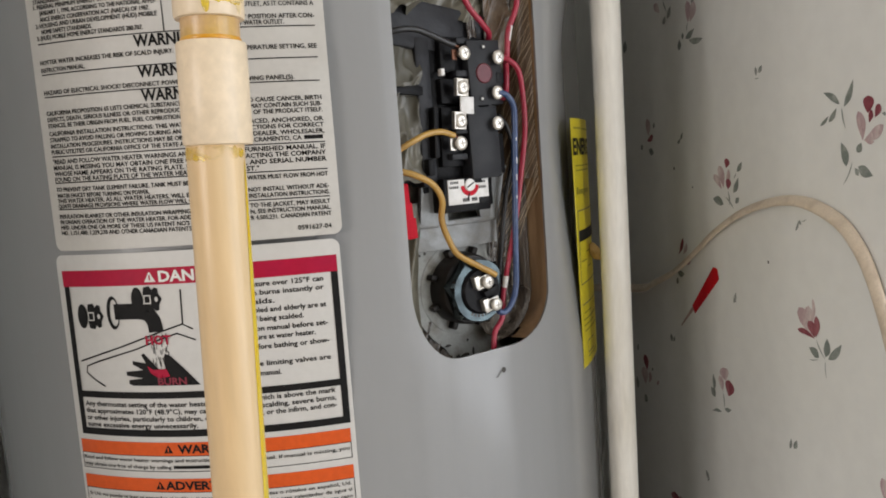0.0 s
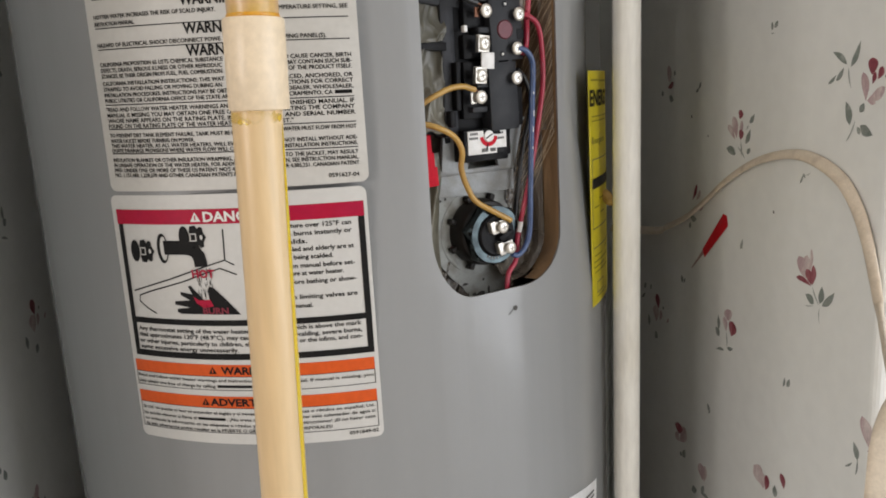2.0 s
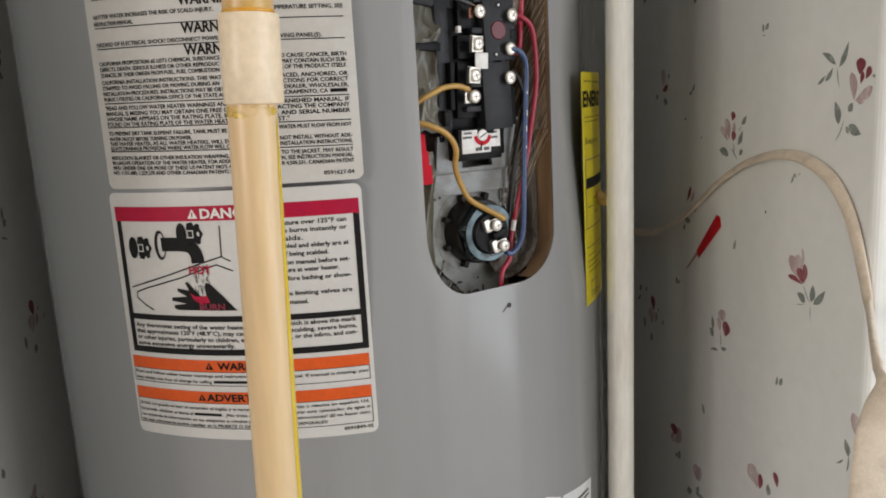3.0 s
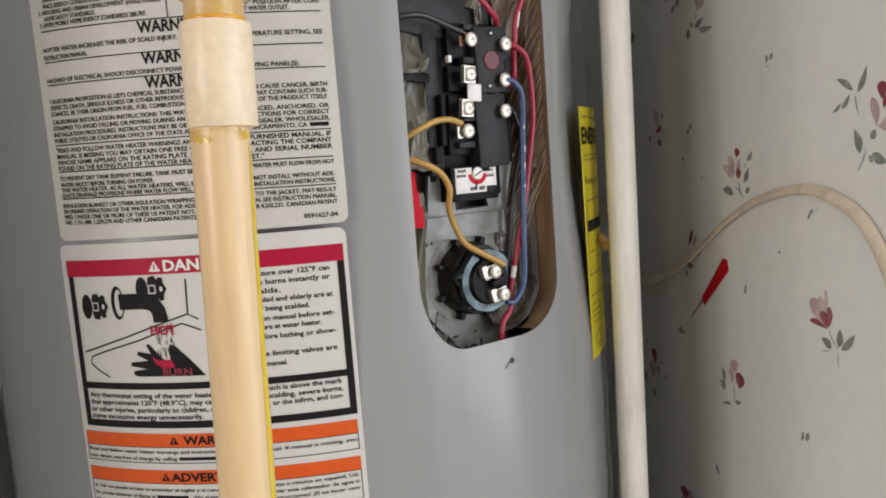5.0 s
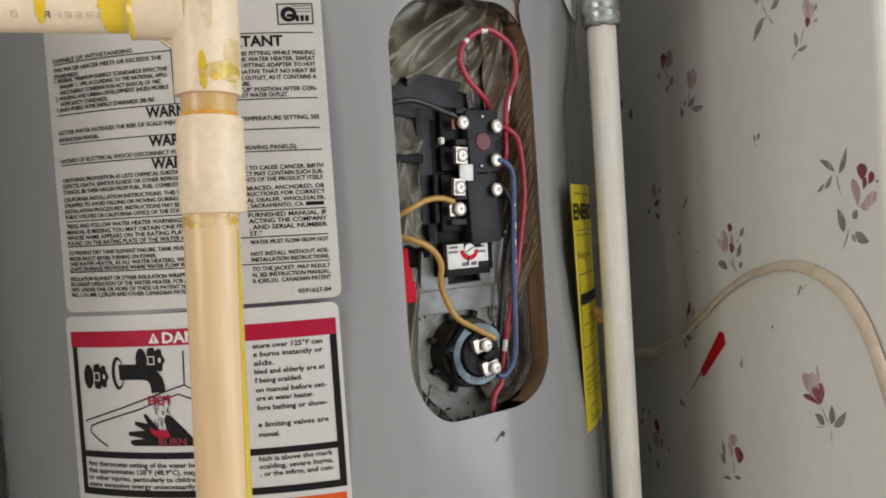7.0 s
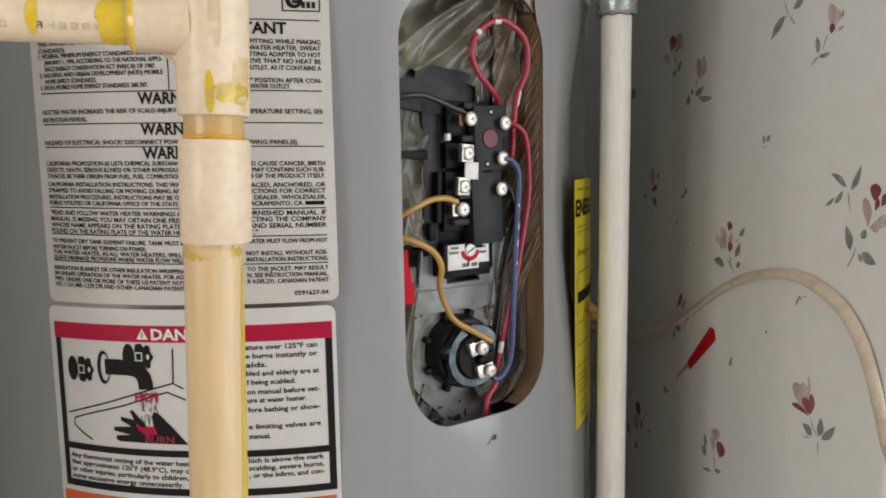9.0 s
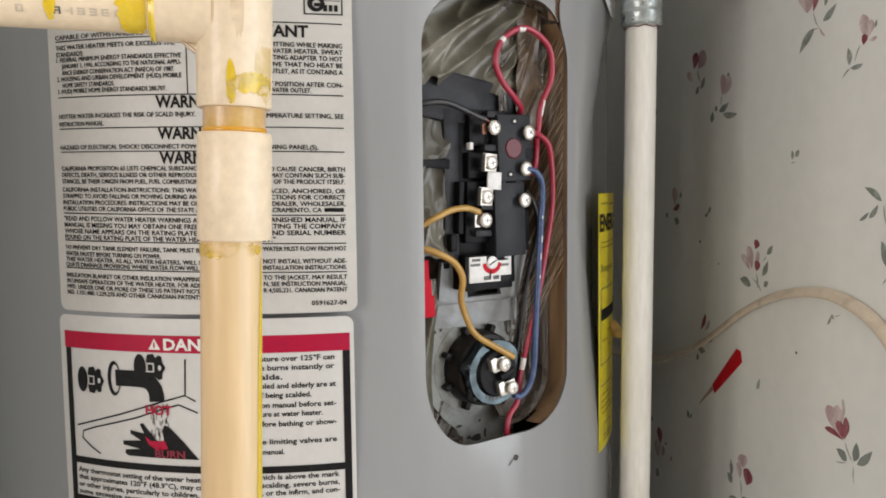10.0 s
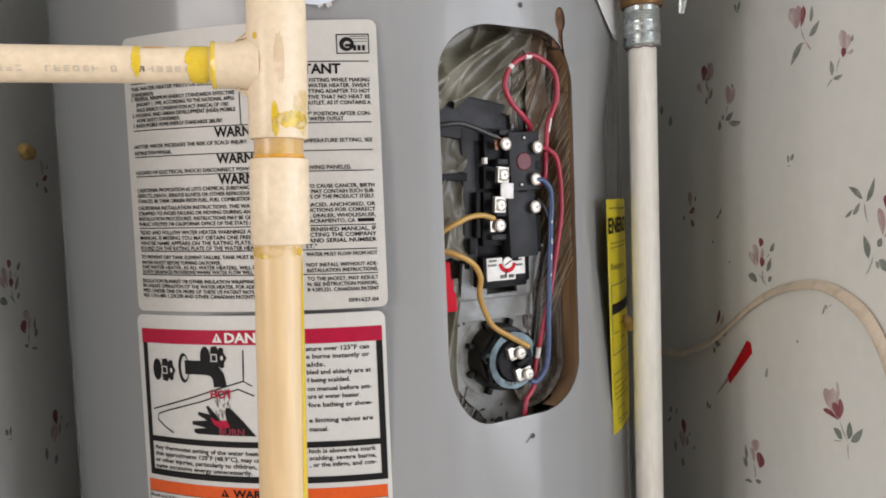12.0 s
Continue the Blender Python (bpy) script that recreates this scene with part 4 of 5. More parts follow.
text_lines("element_line", rows_of([
    ("TO PREVENT DRY TANK ELEMENT FAILURE, TANK MUST BE FI", 1004.7, -13.1), ("WATER FAUCET BEFORE TURNING ON POWER.", 1001.1, -40), ("THIS WATER HEATER, AS ALL WATER HEATERS, WILL EVE", 998.0, -12.7), ("QUATE DRAINAGE PROVISIONS WHERE WATER FLOW WILL CA", 994.9, -13.0)], [
    ("WATER MUST FLOW FROM HOT", 1003.8), ("NOT INSTALL WITHOUT ADE-", 997.0), ("INSTALLATION INSTRUCTIONS.", 993.5)], 2.5), L2, 0.011, INK, lab)
text_lines("patent_line", rows_of([
    ("INSULATION BLANKET OR OTHER INSULATION WRAPPING, A", 988.8, -13.2), ("IN UNSAFE OPERATION OF THE WATER HEATER. FOR ADDITI", 985.5, -13.1), ("MFD. UNDER ONE OR MORE OF THESE US PATENT NO'S 4,4", 982.2, -13.2), ("NO. 1,151,480; 1,229,270 AND OTHER CANADIAN PATENTS PE", 979.0, -13.2)], [
    ("TO THE JACKET, MAY RESULT", 988.1), ("N, SEE INSTRUCTION MANUAL.", 984.6), ("R 4,505,231. CANADIAN PATENT", 981.1)], 2.5), L2, 0.011, INK, lab)
text_lines("form_number", [("0591627-04", 42.5, 61.5, 972.6 + T1 * 52, 2.6, T1)], L2, 0.011, INK, lab)
for s0, s1, z in ((-104, 62, 1087.5), (-104, 62, 1070.1), (-104, 62, 1057.2), (-104, 62, 1022.8), (-104, 62, 1007.4), (-104, 62, 991.7), (18, 62, 1125.5), (-104, -21, 1118.3)):
    part("rule", bar(s0, s1, z - 0.3, z + 0.3, D2, T1), INK, lab)
part("column_rule", bar(-21.3, -20.7, 1087.5, 1119, D2, T1), INK, lab)
logo = part("logo", frame_lines(42, 62.6, 1129.3, 1141.6, 0.7, D2), INK, lab, "black boxed emblem of plain shapes")
blob = ellipse(48.5, 1135.3, 4.6, 4.4, 26)
part("emblem_ring", fill(blob, 3, stuck(D2), hole=ellipse(48.8, 1135.0, 2.2, 2.1, 18)), INK, logo)
part("emblem_bar", bar(47.5, 53.2, 1133.6, 1135.4, D3), INK, logo)
for k in range(3):
    part("emblem_stroke", bar(52.4 + 2.8 * k, 54.4 + 2.8 * k, 1131.2, 1134.6, D2), INK, logo)
for z in (1136.6, 1138.3, 1139.8):
    part("emblem_line", bar(50.5, 61.2, z, z + 0.4, D2), INK, logo)

lab2 = thing("danger_label", Matrix.Translation(on_tank(-20, 796)), "white vinyl label with crimson and orange bands and a tap drawing", "label")
part("sheet", fill(round_rect(-112.5, 65, 795.5, 966.0, ((5, 5),) * 4), 8, stuck(D1)), LABEL2, lab2)
part("danger_band", bar(-108.5, 62.7, 946.9, 956.6, D2), INKRED, lab2, "crimson band")
text_lines("danger_line", [("DANGER", -40.5, 1, 948.6, 6.2, 0)], stuck(D3), 0.04, INKWHITE, lab2, "white lettering")


def triangle_mark(s, z, h, ink, hole_ink):
    t = part("alert_triangle", fill([(s - h * 0.58, z), (s + h * 0.58, z), (s, z + h)], 3, stuck(D3)), ink, lab2)
    part("alert_stroke", bar(s - h * 0.07, s + h * 0.07, z + h * 0.16, z + h * 0.66, D3 + 0.0002), hole_ink, t)


triangle_mark(-46.0, 948.6, 6.2, INKWHITE, INKRED)
part("danger_frame", join(bar(-107.8, -103.9, 855.6, 946.9, D2), bar(58.6, 62.6, 855.6, 946.9, D2), bar(-103.9, 58.6, 855.6, 859.9, D2), bar(-103.9, 58.6, 879.0, 883.0, D2)), INK, lab2, "thick black frame")
rt = [("ature over 125°F can", 943.6, 54.0), ("e burns instantly or", 938.6, 54.0), ("alds.", 933.4, 25.5), ("bled and elderly are at", 928.4, 54.5), ("f being scalded.", 923.2, 41), ("on manual before set-", 917.6, 54.5),
      ("ure at water heater.", 912.6, 47), ("fore bathing or show-", 907.0, 54.5), ("e limiting valves are", 897.0, 54.5), ("manual.", 891.2, 25.5)]
text_lines("danger_note", [(t, 13.5, e, z - 1.4, 3.0, 0) for t, z, e in rt], stuck(D2), 0.03, INK, lab2)
text_lines("setting_line", [(t, -103.0 + 0.6, e, z - 1.4, 3.0, 0) for t, z, e in (("Any thermostat setting of the water heater", 875.2, -17.6), ("that approximates 120°F (48.9°C), may caus", 870.9, -16.4),
     ("or other injuries, particularly to children, eld", 866.5, -16.1), ("sume excessive energy unnecessarily.", 862.3, -26.3))]
     + [(t, 12.5, 55.5, z - 1.4, 3.0, 0) for t, z in (("hich is above the mark", 876.8), ("scalding, severe burns,", 872.2), (", or the infirm, and con-", 867.8))], stuck(D2), 0.026, INK, lab2)
for z0, z1 in ((844.0, 852.2), (821.6, 829.8)):
    part("orange_band", bar(-110, 62, z0, z1, D2), INKORANGE, lab2, "orange band")
for z0, z1 in ((834.0, 844.0), (803.2, 821.6)):
    part("thin_frame", frame_lines(-110, 62, z0, z1, 0.45, D2), INK, lab2)
text_lines("warning_line", [("WARNING", -40.5, 0, 845.7, 5.0, 0), ("ADVERTENCIA", -51, 8, 823.2, 5.0, 0)], stuck(D3), 0.035, INK, lab2)
triangle_mark(-46.5, 845.7, 5.0, INK, INKORANGE)
triangle_mark(-54.5, 823.2, 5.0, INK, INKORANGE)
text_lines("english_line", [("Read and follow water heater warnings and instructions", -108.5, -17.3, 840.0, 2.2, 0), ("may obtain one free of charge by calling", -108.5, -46, 835.8, 2.2, 0), ("nual. If manual is missing, you", 10, 60.5, 839.2, 2.2, 0)], stuck(D2), 0.008, INK, lab2)
part("number_bar", bar(-44.5, -20, 835.9, 837.8, D2), INK, lab2)
part("number_bar", bar(-62, -41.5, 812.2, 814.1, D2), INK, lab2)
text_lines("spanish_line", [("Si Ud. no puede ni leer ni entender el inglés y si necesit", -108, -18.0, 816.6, 2.2, 0), ("las puede obtener si llama al", -108, -63.5, 812.2, 2.2, 0), (". ¡No trate de", -40.5, -17.9, 812.2, 2.2, 0),
     ("no entiende la información en las etiquetas o rótulos y e", -108, -17.8, 808.0, 2.2, 0), ("de esta advertencia podría resultar en la MUERTE O GRA", -108, -18.1, 804.2, 2.2, 0), ("etas o rótulos en español, Ud.", 10, 60, 817.6, 2.2, 0),
     ("erar este calentador de agua si", 10, 60, 813.6, 2.2, 0), ("nstrucciones! ¡El no hacer caso", 10, 60, 809.6, 2.2, 0), ("ORPORALES!", 10, 31, 805.4, 2.2, 0)], stuck(D2), 0.008, INK, lab2)
text_lines("form_number", [("0591849-02", 42, 61.5, 799.2, 2.5, 0)], stuck(D2), 0.008, INK, lab2)
# the drawing of a tap over a basin
part("tap_spout", fill(stroke([(-72, 931.5), (-64, 931.6), (-57, 931.6), (-52.5, 931), (-49, 929.2), (-46.8, 926), (-46, 922.5), (-45.8, 919)], 9.3), 3, stuck(D2)), INK, lab2, "printed black tap spout")
part("tap_flange", fill(ellipse(-73, 931.0, 4.4, 10.0), 3, stuck(D2), hole=ellipse(-72.2, 931.0, 2.9, 8.0)), INK, lab2)
for s, z in ((-89.5, 929.0), (-49.5, 938.4)):
    part("tap_knob", join(fill(ellipse(s - 6.3, z, 3.8, 7.4), 3, stuck(D2)), fill([(s - 2.2, z - 4), (s - 1.5, z - 7.2), (s + 2.2, z - 7.8), (s + 3.6, z - 5.4), (s + 5.4, z - 7.0), (s + 7.4, z - 6.2), (s + 7.6, z - 3.2), (s + 9.6, z), (s + 7.6, z + 3.2), (s + 7.4, z + 6.2), (s + 5.4, z + 7.0), (s + 3.6, z + 5.4), (s + 2.2, z + 7.8), (s - 1.5, z + 7.2), (s - 2.2, z + 4)], 3, stuck(D2))), INK, lab2)
    part("knob_mark", frame_lines(s - 1.8, s + 2.8, z - 2.6, z + 2.6, 0.7, D3), LABEL2, lab2)
    part("knob_dot", fill(ellipse(s + 6.2, z, 1.0, 1.6, 10), 2, stuck(D3)), LABEL2, lab2)
for pts in ([(-28.2, 943.5), (-28.6, 933), (-29.0, 923.0), (-23, 920)], [(-101.5, 901.4), (-70, 910.5), (-44, 918.8), (-29, 923.2)], [(-84.8, 886.2), (-92, 890), (-97.9, 894.5), (-97, 898.5), (-88, 901.5), (-60, 909), (-44, 914.5), (-33, 917.8), (-22, 913.5)]):
    part("basin_line", fill(stroke(pts, 0.9), 4, stuck(D2)), INK, lab2)
rnd = random.Random(4)
for k in range(60):
    s, z = -50.5 + rnd.random() * 11, 899 + rnd.random() * 20
    part("water_stroke", bar(s, s + 0.28, z - 2.0 - rnd.random() * 2, z, D2), INK, lab2)
# the dark shape under the water, kept plain
part("dark_shape", fill([(-67.5, 888.2), (-65, 887), (-22, 886.8), (-31, 897), (-38.5, 904.5), (-42, 906), (-43.2, 903), (-42.5, 896), (-47, 897), (-55.5, 906.5), (-57.3, 905.6), (-54.8, 900.5), (-63.5, 902), (-63.6, 899.8), (-57, 896.4), (-68.5, 895.5),
     (-68.6, 893.2), (-57.5, 891.4), (-67.2, 890.4)], 4, stuck(D2)), INK, lab2, "plain black printed shape")
part("red_patch", fill([(-54, 899), (-50, 896.5), (-42, 897), (-40, 892.5), (-47, 891.3), (-52, 894.5)], 3, stuck(D3)), INKRED, lab2)
text_lines("red_word", [("HOT", -53, -37, 911.8, 5.2, 0), ], stuck(D3 + 0.0001), 0.05, INKRED, lab2, "crimson lettering")
text_lines("red_word", [("BURN", -48, -30, 887.4, 4.2, 0)], stuck(D3 + 0.0001), 0.05, INKDARKRED, lab2, "dark crimson lettering")

energy = thing("energy_sticker", Matrix.Translation(on_tank(305, 840)), "bright yellow energy sticker on the side of the jacket", "sticker")
part("sheet", fill([(277.3, 840.6), (384, 840.6), (384, 1031), (273.5, 1031)], 7, stuck(0.0004)), YELLOW_L, energy)
text_lines("energy_line", [("ENERGY", 276, 345, 1004, 12, 0)], stuck(D3), 0.05, INK, energy)
for s0, s1, z0, z1 in ((279, 300, 1023, 1024.5), (303, 341, 1022.5, 1024), (280, 308, 995, 996), (312, 340, 995, 996), (280, 330, 991.5, 992.5), (282, 338, 877, 878.2), (282, 316, 872.5, 873.7), (284, 330, 868, 869.2),
                       (320, 340, 884, 885.2), (284, 306, 882, 883.2), (300, 335, 928, 929.2), (284, 300, 922, 923.2), (304, 318, 916, 917.2)):
    part("print_bar", bar(s0, s1, z0, z1, D3), OLIVE, energy)
part("heavy_bar", bar(281, 382, 938, 946.5, D3), INK, energy)
for s0, s1, z0, z1 in ((280, 284, 974, 979.5), (286, 290, 974, 977.5), (291.5, 297, 974, 977.5), (299, 303, 972.5, 977.5), (304.5, 309, 974, 977.5), (311, 314, 974, 977.5), (316, 321, 974, 977.5)):
    part("print_bar", bar(s0, s1, z0, z1, D3), OLIVE, energy)
part("panel_frame", frame_lines(280, 344, 905, 962, 0.9, D3), INKGREY, energy)
part("thin_rule", bar(281, 346, 889, 889.9, D3), INKGREY, energy)
part("panel_frame", frame_lines(290, 312, 850, 860, 0.8, D3), INKGREY, energy)
part("thin_rule", bar(290, 330, 847, 847.8, D3), INKGREY, energy)

for poly, ink in (([(168, 630), (221, 630), (222.5, 695.5), (204, 703.5), (172, 704.5)], (176, 216, 640, 692)), ([(225, 630), (277, 630), (279.5, 687), (252, 691), (226, 695)], (231, 272, 640, 682))):
    paper = thing("paper_label", Matrix.Translation(on_tank(poly[0][0], 630)), "white printed paper label low on the jacket", "label", group="paper labels low on the jacket")
    part("sheet", fill(poly, 7, stuck(0.0005)), TAGP, paper)
    for k in range(6):
        part("print_bar", bar(ink[0] + (k % 2) * 4, ink[1] - (k % 3) * 7, ink[3] - 7 - 8 * k, ink[3] - 5 - 8 * k, D3), INKGREY, paper)
    part("print_edge", fill(stroke([(ink[0], ink[3]), (ink[1], ink[3] - 2)], 2.2), 5, stuck(D3)), INKGREY, paper)

seal = thing("round_sticker", Matrix.Translation(on_tank(31, 1185)), "round bluish-white sticker above the warning label", "sticker")
part("disc", fill(ellipse(31, 1186, 26, 26, 40), 6, stuck(D1)), mat("bluish_vinyl", (0.66, 0.70, 0.80), 0.3, fine=0.01), seal)

nub = thing("foam_nub", pose(0.1281, 0.6112, 0.92), "tan blob of cured foam on the heater's side", "foam")
bm = bmesh.new()
bmesh.ops.create_icosphere(bm, subdivisions=3, radius=0.0056)
for v in bm.verts:
    v.co = Vector((v.co.x * 0.95, v.co.y * 1.0, v.co.z * 1.15 - 0.4 * v.co.x)) * (1 + 0.35 * noise.noise(v.co * 180)) + Vector((0.1255, 0.612, 0.926))
part("blob", bm, NUB, nub)
nub2 = thing("foam_nub", K @ pose(-0.672, 0.32, 1.09), "tan blob of cured foam on the papered wall", "foam")
bm = bmesh.new()
bmesh.ops.create_icosphere(bm, subdivisions=3, radius=0.008)
for v in bm.verts:
    v.co = Vector((v.co.x * 0.7, v.co.y * 1.6, v.co.z)) * (1 + 0.3 * noise.noise(v.co * 160)) + Vector((0.004, 0, 0.008))
part("blob", bm, NUB, nub2, local=True)

# ---- supply pipe in front of the heater ----
def lp(z):
    return Vector((-0.0812 + 0.0288 * (z - 1), 0.3039 + 0.0056 * (z - 1), z))


LEAN = Vector((0, 0, 1)).rotation_difference(lp(2.0) - lp(1.0)).to_matrix().to_4x4()


def on_pipe(z):
    """The pipe's own axes at a height; the fittings above 1 m sit a little aside."""
    return Matrix.Translation(lp(z) + Vector((0.0013 if z > 1.0 else 0.0, 0, 0))) @ LEAN


run = thing("supply_pipe", on_pipe(0.0), "aged cream plastic supply pipe with coupling and tee, yellow cement stains", "pipe")
part("lower_pipe", lathe([(0.0111, 0.0), (0.0111, 0.3), (0.0111, 0.6), (0.0111, 0.8), (0.0111, 1.03)], 40, on_pipe(0)), CPVC, run)
part("coupling", lathe([(0.0112, 0.0), (0.0129, 0.0002), (0.0133, 0.001), (0.0133, 0.0378), (0.0129, 0.0388), (0.0112, 0.039)], 44, on_pipe(1.0178)), CPVC_P, run, "cream coupling sleeve")
part("nipple", lathe([(0.0111, 0), (0.0111, 0.015)], 40, on_pipe(1.053)), NIPPLE, run, "orange-stained pipe stub")
TEEZ = 1.0995
tee = part("tee", lathe([(0.0112, -0.0342), (0.0129, -0.034), (0.0133, -0.0330), (0.0133, -0.018), (0.0135, -0.012), (0.0135, 0.012), (0.0133, 0.018), (0.0133, 0.0285), (0.0129, 0.0295), (0.0112, 0.0297)], 44, on_pipe(TEEZ)), CPVC_P, run, "cream tee fitting smeared with cement")
ARM = Matrix.Translation(lp(TEEZ) + Vector((0.0013, 0, -0.001))) @ pose(0, 0, 0, 0, -89.4, 17)
part("branch_socket", lathe([(0.0122, 0.008), (0.0118, 0.013), (0.0104, 0.017), (0.0103, 0.0265), (0.0100, 0.0272), (0.0081, 0.0293)], 36, ARM), CPVC_P, tee)
for up in (1, -1):
    bm = bmesh.new()
    corners = [(0.0105, 0.009), (0.0172, 0.0095), (0.0102, 0.0185)]
    for side in (-0.0035, 0.0035):
        bm.faces.new([bm.verts.new((up * x, side, z)) for x, z in corners])
    bm.verts.ensure_lookup_table()
    for a, b in ((0, 1), (1, 2), (2, 0)):
        bm.faces.new([bm.verts[i] for i in (a, b, b + 3, a + 3)])
    bmesh.ops.recalc_face_normals(bm, faces=bm.faces)
    bmesh.ops.bevel(bm, geom=list(bm.edges), offset=0.0008, segments=2, affect="EDGES")
    bm.transform(ARM)
    part("gusset", bm, CPVC_P, tee)
bp = part("branch_pipe", lathe([(0.00795, 0.01), (0.00795, 0.2), (0.00795, 0.62)], 32, ARM), CPVC_P, run, "thin cream branch pipe with faded print")
part("upper_pipe", lathe([(0.0111, 0), (0.0111, 1.2)], 40, on_pipe(1.12)), NIPPLE, run, "orange-stained pipe above the tee")


def patch(m, r, a0, a1, z0, z1, seed, ragged=0.35):
    """A thin uneven smear on a pipe of radius r: angles in degrees, heights along the pipe."""
    def lift(a, h):
        t = radians(a)
        return m @ Vector((r * math.cos(t), r * math.sin(t), h / 1000))
    h0, h1, n, out = z0 * 1000, z1 * 1000, 40, []
    size = ragged * (h1 - h0)

    def edge(i, k):
        x = i / n * (a1 - a0) / 9
        return size * (0.7 * noise.noise(Vector((x, seed * 3.7, k))) + 0.35 * noise.noise(Vector((x * 2.7, seed * 1.9, k))))

    for i in range(n + 1):
        f = math.sin(math.pi * i / n) ** 0.35
        out.append((a0 + (a1 - a0) * i / n, (h0 + h1) / 2 - f * (h1 - h0) / 2 + edge(i, 0) * f))
    for i in range(n - 1, 0, -1):
        f = math.sin(math.pi * i / n) ** 0.35
        out.append((a0 + (a1 - a0) * i / n, (h0 + h1) / 2 + f * (h1 - h0) / 2 + edge(i, 5) * f))
    return fill(out, max(3.0, (a1 - a0) / 14), lift)


P0 = on_pipe(0)
part("cement_streak", patch(P0, 0.01125, -22, 10, 0.55, 1.012, 2, 0.01), CEMENT, run, "yellow cement run down the pipe")
part("cement_ring", patch(P0, 0.01135, -175, -5, 1.0125, 1.0178, 3, 0.3), CEMENT_SOFT, run, "thin yellow cement ring")
part("cement_ring", lathe([(0.0112, 0), (0.0115, 0.0004), (0.0115, 0.0012), (0.0112, 0.0018)], 36, on_pipe(1.0566)), ORANGE, run, "orange cement ring")
part("cement_smear", patch(on_pipe(TEEZ), 0.01345, -86, -72, -0.0338, -0.0185, 5, 0.12), CEMENT_THIN, tee, "yellow cement smear")
part("cement_smear", patch(on_pipe(TEEZ), 0.01352, -80, -4, -0.0300, -0.0225, 6, 0.3), CEMENT_THIN, tee, "thin yellow cement smear")
part("cement_smear", patch(on_pipe(TEEZ), 0.01345, -44, -2, -0.032, -0.008, 12, 0.3), CEMENT_FAINT, tee, "thin yellow cement smear")
part("cement_run", patch(on_pipe(TEEZ), 0.01362, -80, -60, -0.012, 0.012, 7, 0.5), TAN_THIN, tee, "thin tan stain")
part("cement_smear", patch(on_pipe(TEEZ), 0.01362, -150, -118, -0.010, 0.004, 21, 0.4), CEMENT_FAINT, tee, "faint yellow cement stain")
part("cement_dot", patch(on_pipe(TEEZ), 0.01362, -122, -112, 0.009, 0.0115, 14, 0.5), CEMENT_THIN, tee)
part("cement_smear", patch(on_pipe(TEEZ), 0.01362, -128, -112, -0.006, 0.001, 15, 0.5), CEMENT_THIN, tee)
for k, (a0, a1, h) in enumerate(((-165, -15, 0.0065), (-122, -108, 0.024), (-78, -66, 0.034))):
    part("cement_run", patch(on_pipe(1.1285), 0.01125 + 0.00006 * k, a0, a1, 0.0, h, 30 + k, 0.2), ORANGE, run, "orange cement run above the tee")
part("cement_collar", lathe([(0.0081, 0.0266), (0.0103, 0.0264), (0.0107, 0.0274), (0.0102, 0.0284), (0.0082, 0.029)], 32, ARM), CEMENT, run, "ring of yellow cement")
part("cement_smear", patch(ARM, 0.0082, -178, -2, 0.0285, 0.0385, 8, 0.16), CEMENT, bp)
part("cement_smear", patch(ARM, 0.00826, -70, -2, 0.0285, 0.0365, 18, 0.2), CEMENT, bp)
part("cement_drip", patch(ARM, 0.0082, -138, -24, 0.0572, 0.0608, 9, 0.30), CEMENT, bp, "yellow cement drip")
part("cement_smear", patch(ARM, 0.0082, -40, -28, 0.047, 0.057, 10, 0.3), PRIMER, bp)
FADED = mat("faded_print", (0.50, 0.43, 0.34), 0.5, spot=(0.66, 0.56, 0.42), amount=0.8, scale=300)


def mark(a0, a1, z0, z1):
    """A printed stroke on the branch pipe."""
    return fill([(a0, z0 * 1000), (a1, z0 * 1000), (a1, z1 * 1000), (a0, z1 * 1000)], 8, lambda a, h: ARM @ Vector((0.00815 * math.cos(radians(a)), 0.00815 * math.sin(radians(a)), h / 1000)))


rnd = random.Random(8)
for k in range(26):
    z = 0.0335 + k * 0.0037
    if k in (7, 8, 10, 17, 18, 23):
        continue
    ink = INKGREY if k < 1 or k == 6 else FADED
    w = 0.0019 + 0.0006 * rnd.random()
    sides = rnd.sample(("near", "far", "low", "mid", "top"), rnd.choice((2, 3, 3, 4)))
    for side, stroke_box in (("near", (-121, -104, z, z + 0.0006)), ("far", (-121, -104, z + w - 0.0006, z + w)), ("low", (-121, -117.5, z, z + w)), ("mid", (-114, -111, z, z + w)), ("top", (-107.5, -104, z, z + w))):
        if side in sides:
            part("print_mark", mark(*stroke_box), ink, bp)

# ---- relief valve pipe beside the heater ----
def wp(z):
    return Vector((0.1375 + 0.0045 * (z - 1), 0.5925 - 0.0049 * (z - 1), z))


